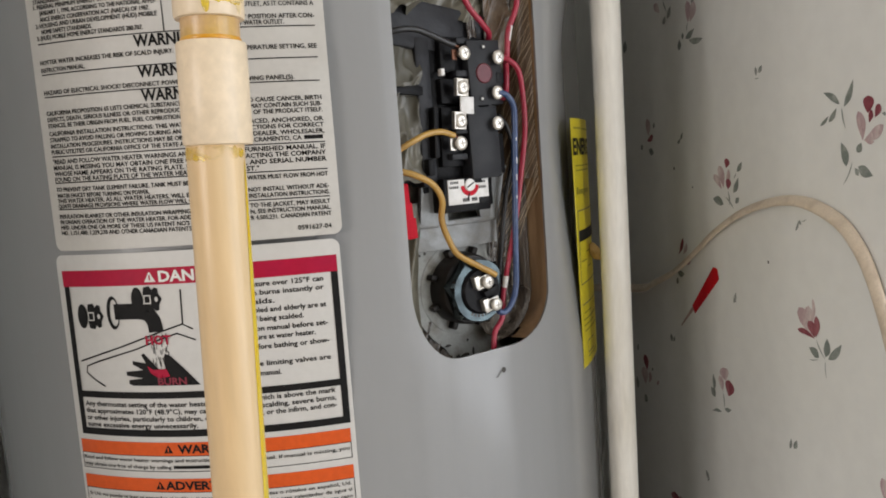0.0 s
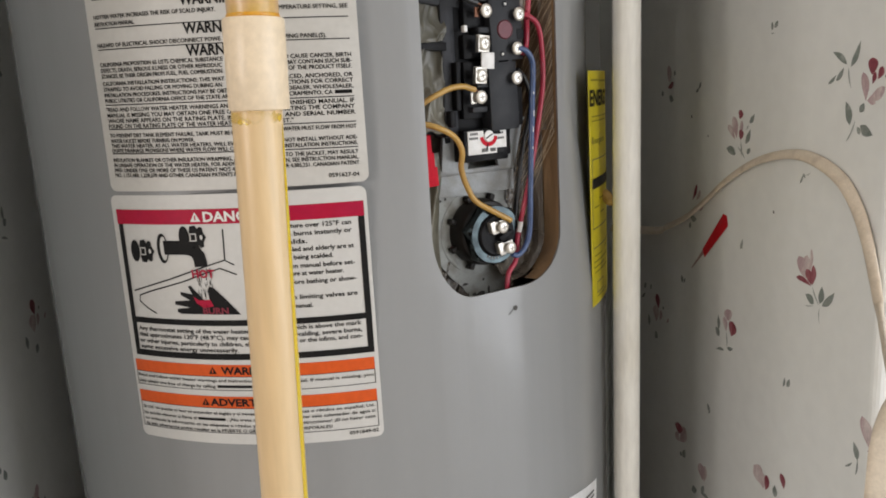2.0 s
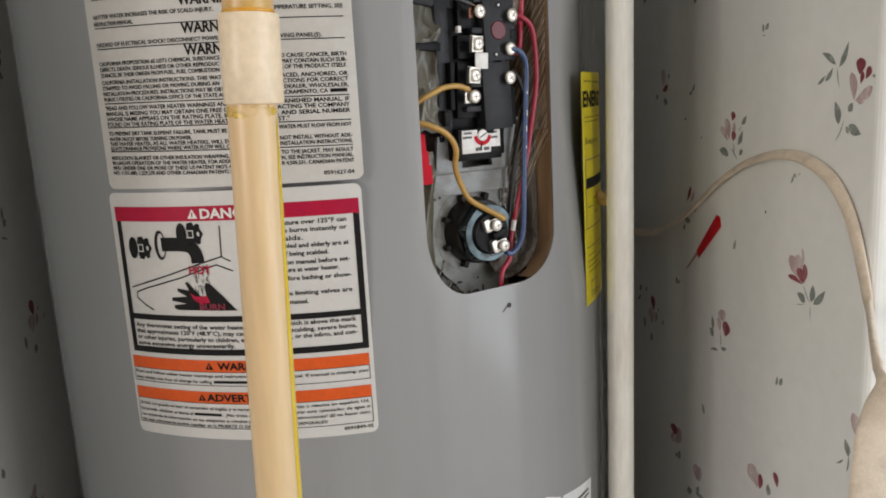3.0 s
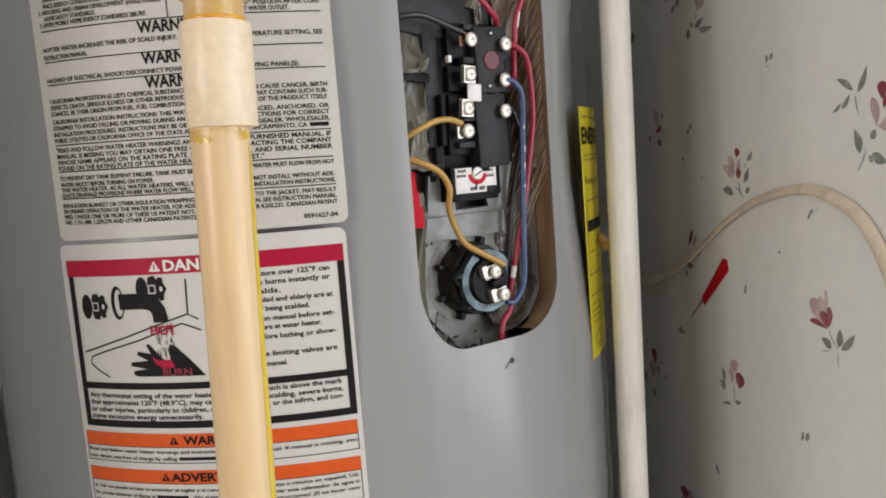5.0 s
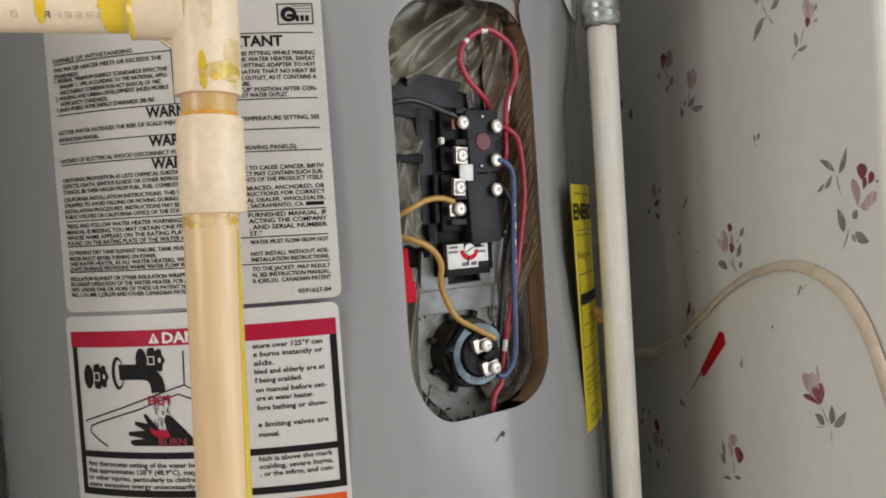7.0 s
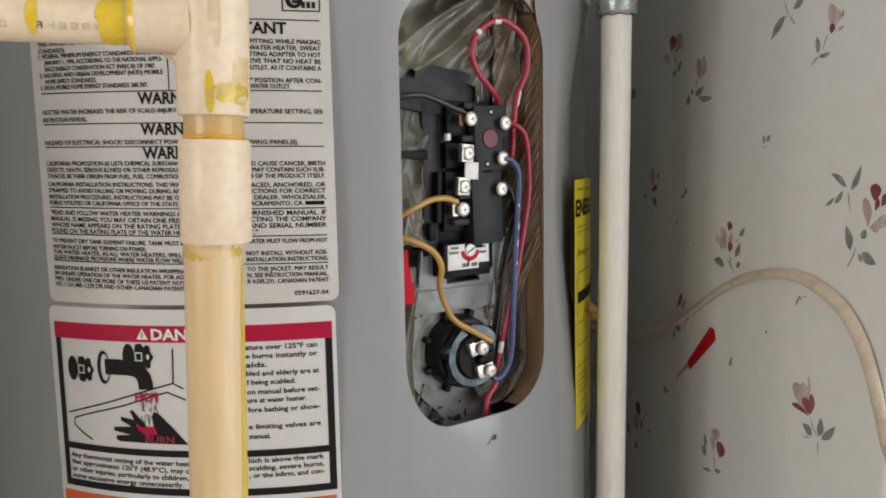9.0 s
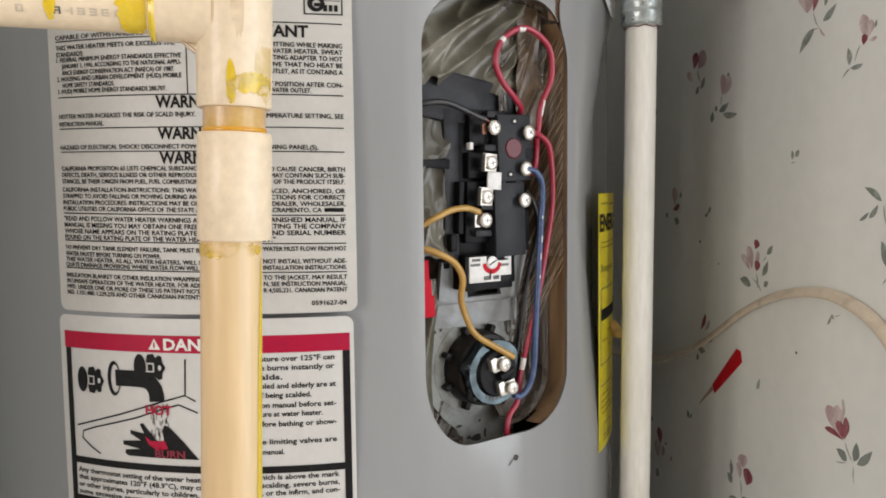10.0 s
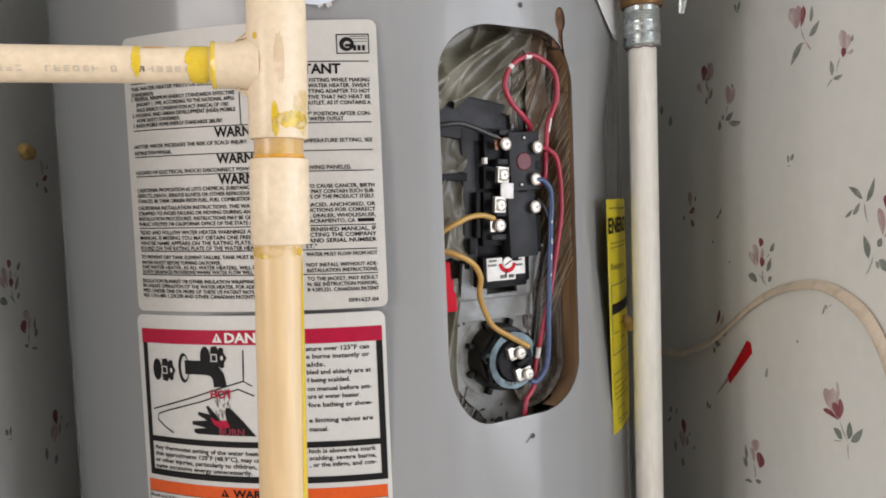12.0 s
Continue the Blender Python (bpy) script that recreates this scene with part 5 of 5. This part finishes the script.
relief = thing("drain_pipe", Matrix.Translation(wp(0)), "white-painted drain pipe with a galvanised adapter below the relief valve", "pipe")
part("pipe", tube([wp(0.0), wp(0.3), wp(0.7), wp(1.0), wp(1.16)], 0.0111, n=36, flat=(0, 1, 0)), WPIPE, relief)
part("adapter", lathe([(0.0113, 0.0), (0.0138, -0.0005), (0.0149, 0.001), (0.0143, 0.005), (0.0146, 0.0075), (0.0150, 0.009), (0.0140, 0.0108), (0.0143, 0.013), (0.0148, 0.0145), (0.0141, 0.0165), (0.0141, 0.019), (0.0143, 0.0195),
     (0.0136, 0.0205), (0.0141, 0.0215), (0.0136, 0.0225), (0.0141, 0.0235), (0.0136, 0.0245), (0.0141, 0.0255), (0.0136, 0.0265), (0.0139, 0.0275), (0.0134, 0.034)], 40, Matrix.Translation(wp(1.1512))), GALV, relief, "galvanised ribbed adapter")
burr = part("burr", tube([wp(1.1498) + Vector((0.0118 * math.cos(a), 0.0118 * math.sin(a), 0.0006 * math.sin(7 * a))) for a in [i * 0.33 for i in range(20)]], 0.0004, n=6, steps=3), mat("purple_cement", (0.16, 0.06, 0.07), 0.5), relief, "dark cement residue")
valve = thing("relief_valve", Matrix.Translation(wp(1.187)), "tarnished brass relief valve with a lever at the heater's side", "valve")
part("outlet", lathe([(0.0160, 0.0), (0.0168, 0.001), (0.0168, 0.007), (0.0158, 0.009), (0.0155, 0.012), (0.021, 0.020), (0.0225, 0.03), (0.0225, 0.05), (0.018, 0.06), (0.0165, 0.075), (0.012, 0.085)], 40, Matrix.Translation(wp(1.1820))), BRASS, valve)
inlet = (Vector((TX, TY, 1.215)) - wp(1.215)).normalized()
part("inlet", tube([wp(1.215), wp(1.215) + inlet * 0.03, wp(1.215) + inlet * 0.06], 0.0165, n=28), BRASS, valve)
part("side_boss", tube([wp(1.21), wp(1.21) + Vector((0.014, -0.003, 0)), wp(1.21) + Vector((0.0265, -0.005, 0))], 0.0125, n=28), BRASS, valve)
part("boss_ring", tube([wp(1.21) + Vector((0.0262, -0.005, 0)), wp(1.21) + Vector((0.0272, -0.0052, 0)), wp(1.21) + Vector((0.028, -0.0054, 0))], 0.0128, n=28), BLACK, valve)
part("lever", tube([wp(1.235) + Vector((0.030, -0.004, 0)), wp(1.215) + Vector((0.032, -0.005, 0)), wp(1.195) + Vector((0.0315, -0.006, 0)), wp(1.1745) + Vector((0.0295, -0.006, 0))], 0.0038, 0.0012, n=12, flat=(0.3, 1, 0),
     taper=lambda t: 1.0 if t < 0.8 else 1.0 - 2.2 * (t - 0.8)), GALV, valve, "bright steel lever")
tag = thing("hang_tag", Matrix.Translation(on_tank(290, 1162, 0.006)), "white glossy card tag hanging behind the relief valve", "tag")
bm = fill([(257, 1240), (256, 1205), (257, 1193), (261, 1184), (271, 1176), (287, 1166.5), (302, 1160.6), (315, 1160.6), (320, 1166), (319, 1200), (315, 1240)], 5, lambda s, z: on_tank(s, z, 0.0014 + 0.004 * ((z - 1160) / 80) ** 2))
r = bmesh.ops.extrude_face_region(bm, geom=list(bm.faces))
for g in r["geom"]:
    if isinstance(g, bmesh.types.BMVert):
        g.co += Vector((0.0004, -0.0003, 0))
bmesh.ops.recalc_face_normals(bm, faces=bm.faces)
part("card", bm, TAGP, tag)

# ---- cable on the papered wall ----
cable = thing("electric_cable", Matrix.Translation((0.24, 0.7, 0.85)), "flat cream sheathed electric cable looping over the wallpaper", "cable")
CP = [(0.189, 0.95, 0.838), (0.2147, 0.8262, 0.8556), (0.2202, 0.7937, 0.8656), (0.2283, 0.747, 0.8839), (0.2354, 0.7058, 0.9067), (0.2417, 0.6691, 0.9288), (0.2486, 0.6286, 0.9475),
      (0.2548, 0.5929, 0.9575), (0.2602, 0.5612, 0.9612), (0.2648, 0.5345, 0.958), (0.2692, 0.508, 0.9475), (0.2722, 0.4905, 0.931), (0.2742, 0.479, 0.9115), (0.2757, 0.4695, 0.888),
      (0.277, 0.461, 0.864), (0.2299, 0.361, 0.8698), (0.2221, 0.3416, 0.8674), (0.2166, 0.328, 0.8649), (0.2099, 0.3172, 0.8542), (0.2036, 0.3071, 0.8439), (0.1966, 0.2949, 0.8323),
      (0.19, 0.283, 0.8208), (0.1833, 0.2707, 0.806), (0.178, 0.262, 0.7), (0.185, 0.265, 0.4), (0.2, 0.28, 0.004)]


def turned(f):
    """The cable lies on its edge behind the pipe, turns flat towards the wall's corner and turns again where it leaves it."""
    return 52 * (1 - min(max((f - 0.33) / 0.22, 0), 1)) + 90 * min(max((f - 0.66) / 0.09, 0), 1)


def spread(f):
    """Its width and thickness: the free end lies flat and wide."""
    return 1 + 0.15 * min(max((0.3 - f) / 0.15, 0), 1) + 0.95 * min(max((f - 0.66) / 0.10, 0), 1), 1.0


part("sheath", tube([(x, y, z - 0.0016) for x, y, z in CP], 0.0047, 0.0024, n=20, steps=8, flat=(0.98, 0.17, 0.12), twist=turned, taper=spread), CABLE, cable)
for i, (f, long) in enumerate(((3.1, 5), (3.9, 4), (4.6, 6), (5.0, 3), (5.7, 4), (6.2, 2))):
    fine_line = spline(CP, 8)
    j = int(f * 8)
    part("scuff", tube([fine_line[k] + Vector((-0.0022, -0.001, -0.0042)) for k in range(j, j + long)], 0.0007, 0.0005, n=6, steps=2, taper=lambda t: 0.2 + math.sin(math.pi * t)), RUST, cable, "dark scuff along the cable's lower edge")

# ---- red strip stuck on the wall ----
strip = thing("red_tape_strip", K @ pose(0, 0.25, 0.87), "short saturated red tape strip stuck on the wallpaper", "tape")


def on_right(y, z, d=0.0004):
    return K @ Vector((-d, y, z))


def on_left(y, z, d=0.0004):
    return K @ Vector((-CW + d, y, z))


part("strip", fill([(0.2085, 0.8945), (0.2155, 0.8955), (0.2560, 0.8535), (0.2510, 0.8465), (0.2060, 0.8855)], 0.01, lambda y, z: on_right(y, z, 0.0007)), TAPE, strip)
part("smear", fill([(0.2530, 0.8500), (0.2570, 0.8520), (0.2790, 0.8310), (0.2800, 0.8285)], 0.01, lambda y, z: on_right(y, z, 0.0004)), SMEAR, strip, "pale reddish smear below the strip")


# ---- printed flowers of the wallpaper ----
def stroke_poly(k, x0, y0, x1, y1, w, n=9, bend=0.06):
    """A brush stroke from its base to its tip: leaves (g) are pointed, petals (p, r) are blunt at the tip."""
    a, b = Vector((x0, y0)), Vector((x1, y1))
    t = b - a
    q = Vector((-t.y, t.x))
    up, lo = [], []
    for i in range(n + 1):
        f = i / n
        h = math.sin(math.pi * f ** 0.85) if k == "g" else max(math.sin(math.pi * f ** 1.35), 0.0) ** 0.62 * (0.75 + 0.25 * f)
        h *= w / 2 / max(t.length, 1e-6)
        h *= 1 + 0.16 * noise.noise(Vector((x0 * 0.7 + 3 * f, y0 * 0.7, w)))
        c = a + t * f + q * bend * math.sin(math.pi * f)
        up.append(tuple(c + q * h))
        if 0 < i < n:
            lo.append(tuple(c - q * h))
    return up + lo[::-1]


# brush strokes in millimetres: kind (p pink, r rose, g leaf), base, tip, width; x grows into the closet
MOTIFS = {}
MOTIFS["topbud"] = (("r", 5, 7, -2, -6, 5.4), ("r", 1, 2, -4, -3, 3.0))
MOTIFS["tulip"] = (("p", 9, 3, 19, 21, 12.6), ("p", 8, 4, 7, 21, 11.9), ("r", 3, 3, -1, 19, 7.5), ("g", 3, 3, -4, -10, 1.1), ("g", -8, -6, -22, 3, 6.0), ("g", -10, 4, -12, 16, 4.9), ("g", 1, -9, 18, -24, 7.3), ("g", -4, -10, 6, -11, 0.6), ("p", -4, -9, -11, -17, 2.0))
MOTIFS["rose"] = (("p", -3, 4, 0, 20, 10.5), ("p", -5, 4, -9, 15, 7.8), ("r", -2, 0, -3, 7, 6.8), ("p", -7, 2, -14, 3, 3.0), ("g", -12, 9, -13, 14, 2.5), ("g", 1, 1, 6, -10, 1.1), ("g", 11, -11, 13, 1, 5.2), ("g", 10, -13, -2, -12, 3.3), ("g", 10, -13, 18, -19, 1.2))
MOTIFS["dark_rose"] = (("r", 7, 6, 3, 21, 14.5), ("p", -1, 5, -13, 20, 17.8), ("p", 9, -6, 21, 4, 8.5), ("g", 1, 5, -6, -8, 1.8), ("g", -6, -14, -14, -4, 6.1), ("g", 3, -18, -3, -11, 5.2))
MOTIFS["pale_bud"] = (("p", 0, 3, 1, 22, 11.6), ("p", -3, 3, -12, 19, 11.8), ("g", -9, 18, -8, 22, 5.0), ("g", 1, 3, 3, -5, 1.5), ("g", 6, -10, -11, -4, 5.9), ("g", -1, -13, -25, -15, 5.7), ("g", 19, -19, 17, -9, 7.1), ("g", 11, -10, 11, -4, 4.5))
MOTIFS["sprig_a"] = (("g", 2, -2, 6, 5, 3.6), ("g", 0, -3, -5, 6, 4.5), ("g", 3, -2, -5, -4, 0.9))
MOTIFS["edge_a"] = (("g", 0, -2, 3, 4, 2.7), ("g", 0, -2, -2, 0, 1.3))
MOTIFS["shade_a"] = (("g", -11, -14, -15, -1, 9.4), ("g", 12, 2, 13, 14, 10.1))
MOTIFS["sprig_b"] = (("g", 2, -2, 3, 5, 3.6), ("g", -1, 0, -6, 5, 4.3), ("g", 4, -4, -2, -4, 0.8))
MOTIFS["shade_rose"] = (("p", 1, 2, 3, 20, 12.2), ("r", 4, -3, -10, 2, 7.1), ("g", -11, 9, -13, 15, 4.5), ("g", 1, -12, -10, -16, 7.2), ("g", 17, -12, 19, -6, 6.3))
MOTIFS["pair_b"] = (("g", 6, -4, -1, 0, 3.4), ("g", 0, -1, -5, 6, 3.5))
MOTIFS["spray"] = (("p", 11, -4, 24, 8, 8.0), ("p", 8, -3, 15, 16, 10.9), ("p", 4, -2, -1, 13, 6.2), ("r", 3, 14, 1, 22, 9.4), ("r", 1, -4, 0, 5, 9.6), ("g", -13, 11, -21, 19, 5.0), ("g", -8, 5, -12, 10, 1.0), ("g", -7, -7, -15, 6, 6.0), ("g", 9, -17, 26, -13, 8.1), ("g", -14, -15, -11, -11, 7.3), ("g", -7, -20, 7, -10, 1.6), ("g", -1, -18, 1, -5, 1.7))
MOTIFS["big"] = (("p", 8, -12, 12, 7, 8.7), ("p", 7, -12, -10, -3, 7.7), ("p", 6, -12, -2, -13, 3.2), ("r", 3, 5, 3, 16, 10.8), ("r", -3, 2, -7, 10, 5.9), ("r", 2, -1, 0, 7, 4.6), ("g", -12, 3, -9, 4, 2.3))
MOTIFS["big_leaves"] = (("g", 5, 21, 21, 30, 4.8), ("g", 1, 19, -8, 36, 5.1), ("g", 16, 10, 8, 19, 4.1), ("g", 25, 8, 16, 14, 2.8), ("g", 3, 19, -1, 4, 1.3), ("g", -1, -20, 4, -4, 6.7), ("g", -12, -20, -25, -26, 6.9), ("g", -12, -26, -9, -21, 3.9), ("g", -11, -11, -15, -5, 5.5), ("g", 2, -32, -7, -16, 1.1))
MOTIFS["sprig_c"] = (("g", 6, -6, 2, 2, 2.2), ("g", 2, 2, -1, -1, 2.6), ("g", -1, 1, -8, 4, 0.5))
MOTIFS["cable_rose"] = (("p", -1, 8, -10, 19, 5.9), ("p", -8, -2, -17, 6, 4.3), ("r", 7, 7, -3, 24, 5.9), ("g", 11, -11, -3, -11, 6.4), ("g", 13, -23, 11, -16, 4.9))
MOTIFS["sprig_d"] = (("g", 2, -4, -2, 6, 3.6), ("g", -2, -3, 2, 1, 2.4))
MOTIFS["sprig_e"] = (("g", 2, -4, 4, 4, 6.0), ("g", -1, -3, -5, 3, 3.2))
MOTIFS["tall_tulip"] = (("p", 10, 4, 19, 20, 12.9), ("p", 9, 4, 8, 23, 11.9), ("p", 3, 12, 3, 29, 4.1), ("r", 1, 0, 21, 3, 4.9), ("r", 1, 1, 8, 12, 9.3), ("r", 0, 1, -1, 17, 6.8), ("g", 0, 0, -10, -13, 1.2), ("g", -10, -11, -12, 3, 6.8), ("g", -13, -12, -27, 2, 6.1), ("g", -3, -13, 8, -8, 6.9), ("g", -10, -14, -11, -27, 0.9), ("g", 8, -17, -3, -14, 0.7))
MOTIFS["red_bud"] = (("p", -3, 2, 2, 15, 9.6), ("p", -8, 13, -4, 24, 17.8), ("r", -13, 0, -15, 15, 17.3), ("g", 12, -1, 13, 14, 5.7), ("g", 10, -7, 18, 0, 8.0), ("g", -5, -13, -3, 2, 1.9), ("g", 0, -18, 16, -22, 3.2), ("g", -5, -14, -17, -11, 3.7))
MOTIFS["dim_rose"] = (("p", 6, -8, 9, 11, 18.3), ("p", -3, -4, -8, 9, 8.5), ("p", -27, 0, -24, 3, 8.7), ("r", 0, 9, 5, 26, 14.0), ("g", -14, 12, -12, 15, 4.0), ("g", 27, -19, 29, -5, 7.4), ("g", 10, -22, 2, -27, 10.1))
MOTIFS["dim_sprig"] = (("g", 2, 1, 7, 5, 9.5), ("g", -12, 2, -14, 10, 4.8), ("g", 14, -14, 3, -5, 3.6))
MOTIFS["low_bud"] = (("p", 3, -1, -12, 20, 16.8), ("p", 3, -1, 14, 4, 11.7), ("r", 4, 7, 6, 20, 21.0), ("g", -5, -16, -11, -5, 8.4), ("g", 1, -17, -2, -12, 4.7))
MOTIFS["low_pink"] = (("p", -2, 6, 3, 23, 19.6), ("p", -5, 6, -8, 25, 9.7), ("g", 15, -19, 19, -11, 11.5), ("g", -6, -7, 1, -4, 12.3), ("g", -16, -7, -2, -11, 4.5))
MOTIFS["low_pair"] = (("p", 8, -9, 25, 4, 18.7), ("p", 9, -11, 11, 4, 10.3), ("r", 5, -10, 3, 5, 9.4), ("r", -23, 6, -18, 18, 9.0), ("g", -9, -9, -9, 2, 7.5))
MOTIFS["low_big"] = (("p", -5, 2, 6, 24, 12.3), ("p", -6, 3, -9, 21, 9.5), ("r", -2, 1, -13, 10, 5.8), ("r", -15, 13, -15, 20, 3.9), ("g", 8, -11, 13, 1, 6.4), ("g", -3, -6, -11, -9, 6.9), ("g", 9, -23, 8, -9, 1.8), ("g", 21, -22, 13, -15, 1.7))
MOTIFS["sprig_f"] = (("g", 4, -5, 2, 4, 3.2), ("g", -1, -3, -5, 5, 4.7))
MOTIFS["sprig_g"] = (("g", -1, -2, 3, 6, 5.6), ("g", 1, -4, -4, 1, 1.8))


def flower(kind, y, z, place, owner, size=1.0, flip=1, turn=0.0):
    name = "printed_sprig" if all(k == "g" for k, *_ in MOTIFS[kind]) else "printed_flower"
    c, q = math.cos(radians(turn)), math.sin(radians(turn))
    pieces = {"p": [], "r": [], "g": []}
    for k, *row in MOTIFS[kind]:
        poly = [(flip * px * c - py * q, flip * px * q + py * c) for px, py in stroke_poly(k, *row)]
        d = {"p": 0.0002, "g": 0.0002, "r": 0.0004}[k] + 0.00003 * len(pieces[k])
        pieces[k].append(fill([(y + a * size / 1000, z + b * size / 1000) for a, b in poly], 0.012, lambda yy, zz, dd=d: place(yy, zz, dd)))
    top = None
    for k, m, nm in (("g", LEAF, name), ("p", PINK, "pale_petal"), ("r", ROSE, "rose_petal")):
        if pieces[k]:
            ob = part(nm, join(*pieces[k]), m, top or owner, smooth=False)
            if top is None:
                ob.matrix_parent_inverse = owner.matrix_basis.inverted()
                top = ob
            else:
                ob.matrix_parent_inverse = Matrix()


for kind, y, z in (("topbud", 0.095, 1.180), ("tulip", 0.1193, 1.156), ("rose", 0.0711, 1.1259), ("dark_rose", 0.293, 1.1398), ("pale_bud", 0.2466, 1.1116), ("sprig_a", 0.2255, 1.1996), ("edge_a", 0.0095, 1.1669),
                   ("shade_a", 0.3999, 1.1224), ("sprig_b", 0.1406, 1.0567), ("shade_rose", 0.3361, 1.0152), ("pair_b", 0.2692, 1.0114), ("spray", 0.1866, 0.9695), ("big", 0.0188, 1.0119), ("big_leaves", 0.0429, 1.0036)):
    flower(kind, y, z, on_right, wall_right)
for kind, y, z in (("sprig_c", 0.0912, 0.9429), ("cable_rose", 0.273, 0.8929), ("sprig_d", 0.1821, 0.872), ("sprig_e", 0.2997, 0.8123), ("tall_tulip", 0.0758, 0.8601), ("red_bud", 0.2091, 0.7819), ("dim_rose", 0.3634, 0.7531),
                   ("dim_sprig", 0.3987, 0.7774), ("low_bud", 0.3021, 0.6257), ("low_pink", 0.2516, 0.6003), ("low_pair", 0.1254, 0.6702), ("low_big", 0.0063, 0.7577), ("sprig_f", 0.1054, 0.7706), ("sprig_g", 0.2381, 0.6904)):
    flower(kind, y, z, on_right, wall_right)
for y, z, r in ((0.2832, 0.9835, 0.0013), (0.1318, 0.9095, 0.0011), (0.2482, 0.9660, 0.0009)):
    speck = part("speck", fill([(y + r * math.cos(a), z + 1.2 * r * math.sin(a)) for a in (i * 0.7854 for i in range(8))], 0.01, on_right), SLOT, wall_right, smooth=False)
    speck.matrix_parent_inverse = wall_right.matrix_basis.inverted()
for kind, y, z, size, flip in (("dim_rose", 0.352, 0.812, 1.0, -1), ("spray", 0.276, 0.975, 1.0, -1), ("red_bud", 0.308, 0.925, 0.9, 1), ("sprig_b", 0.252, 0.842, 1.2, 1), ("shade_rose", 0.362, 1.075, 0.9, -1), ("rose", 0.292, 0.645, 1.0, 1), ("pale_bud", 0.215, 0.72, 1.1, 1), ("rose", 0.20, 1.10, 1.0, 1)):
    flower(kind, y, z, on_left, wall_left, size, flip)


def on_return(x, z, d=0.0004):
    return K @ Vector((x, -d, z))


for kind, x, z in (("rose", 0.045, 0.865), ("pale_bud", 0.10, 1.02), ("rose", 0.12, 0.66)):
    flower(kind, x, z, on_return, wall_right)
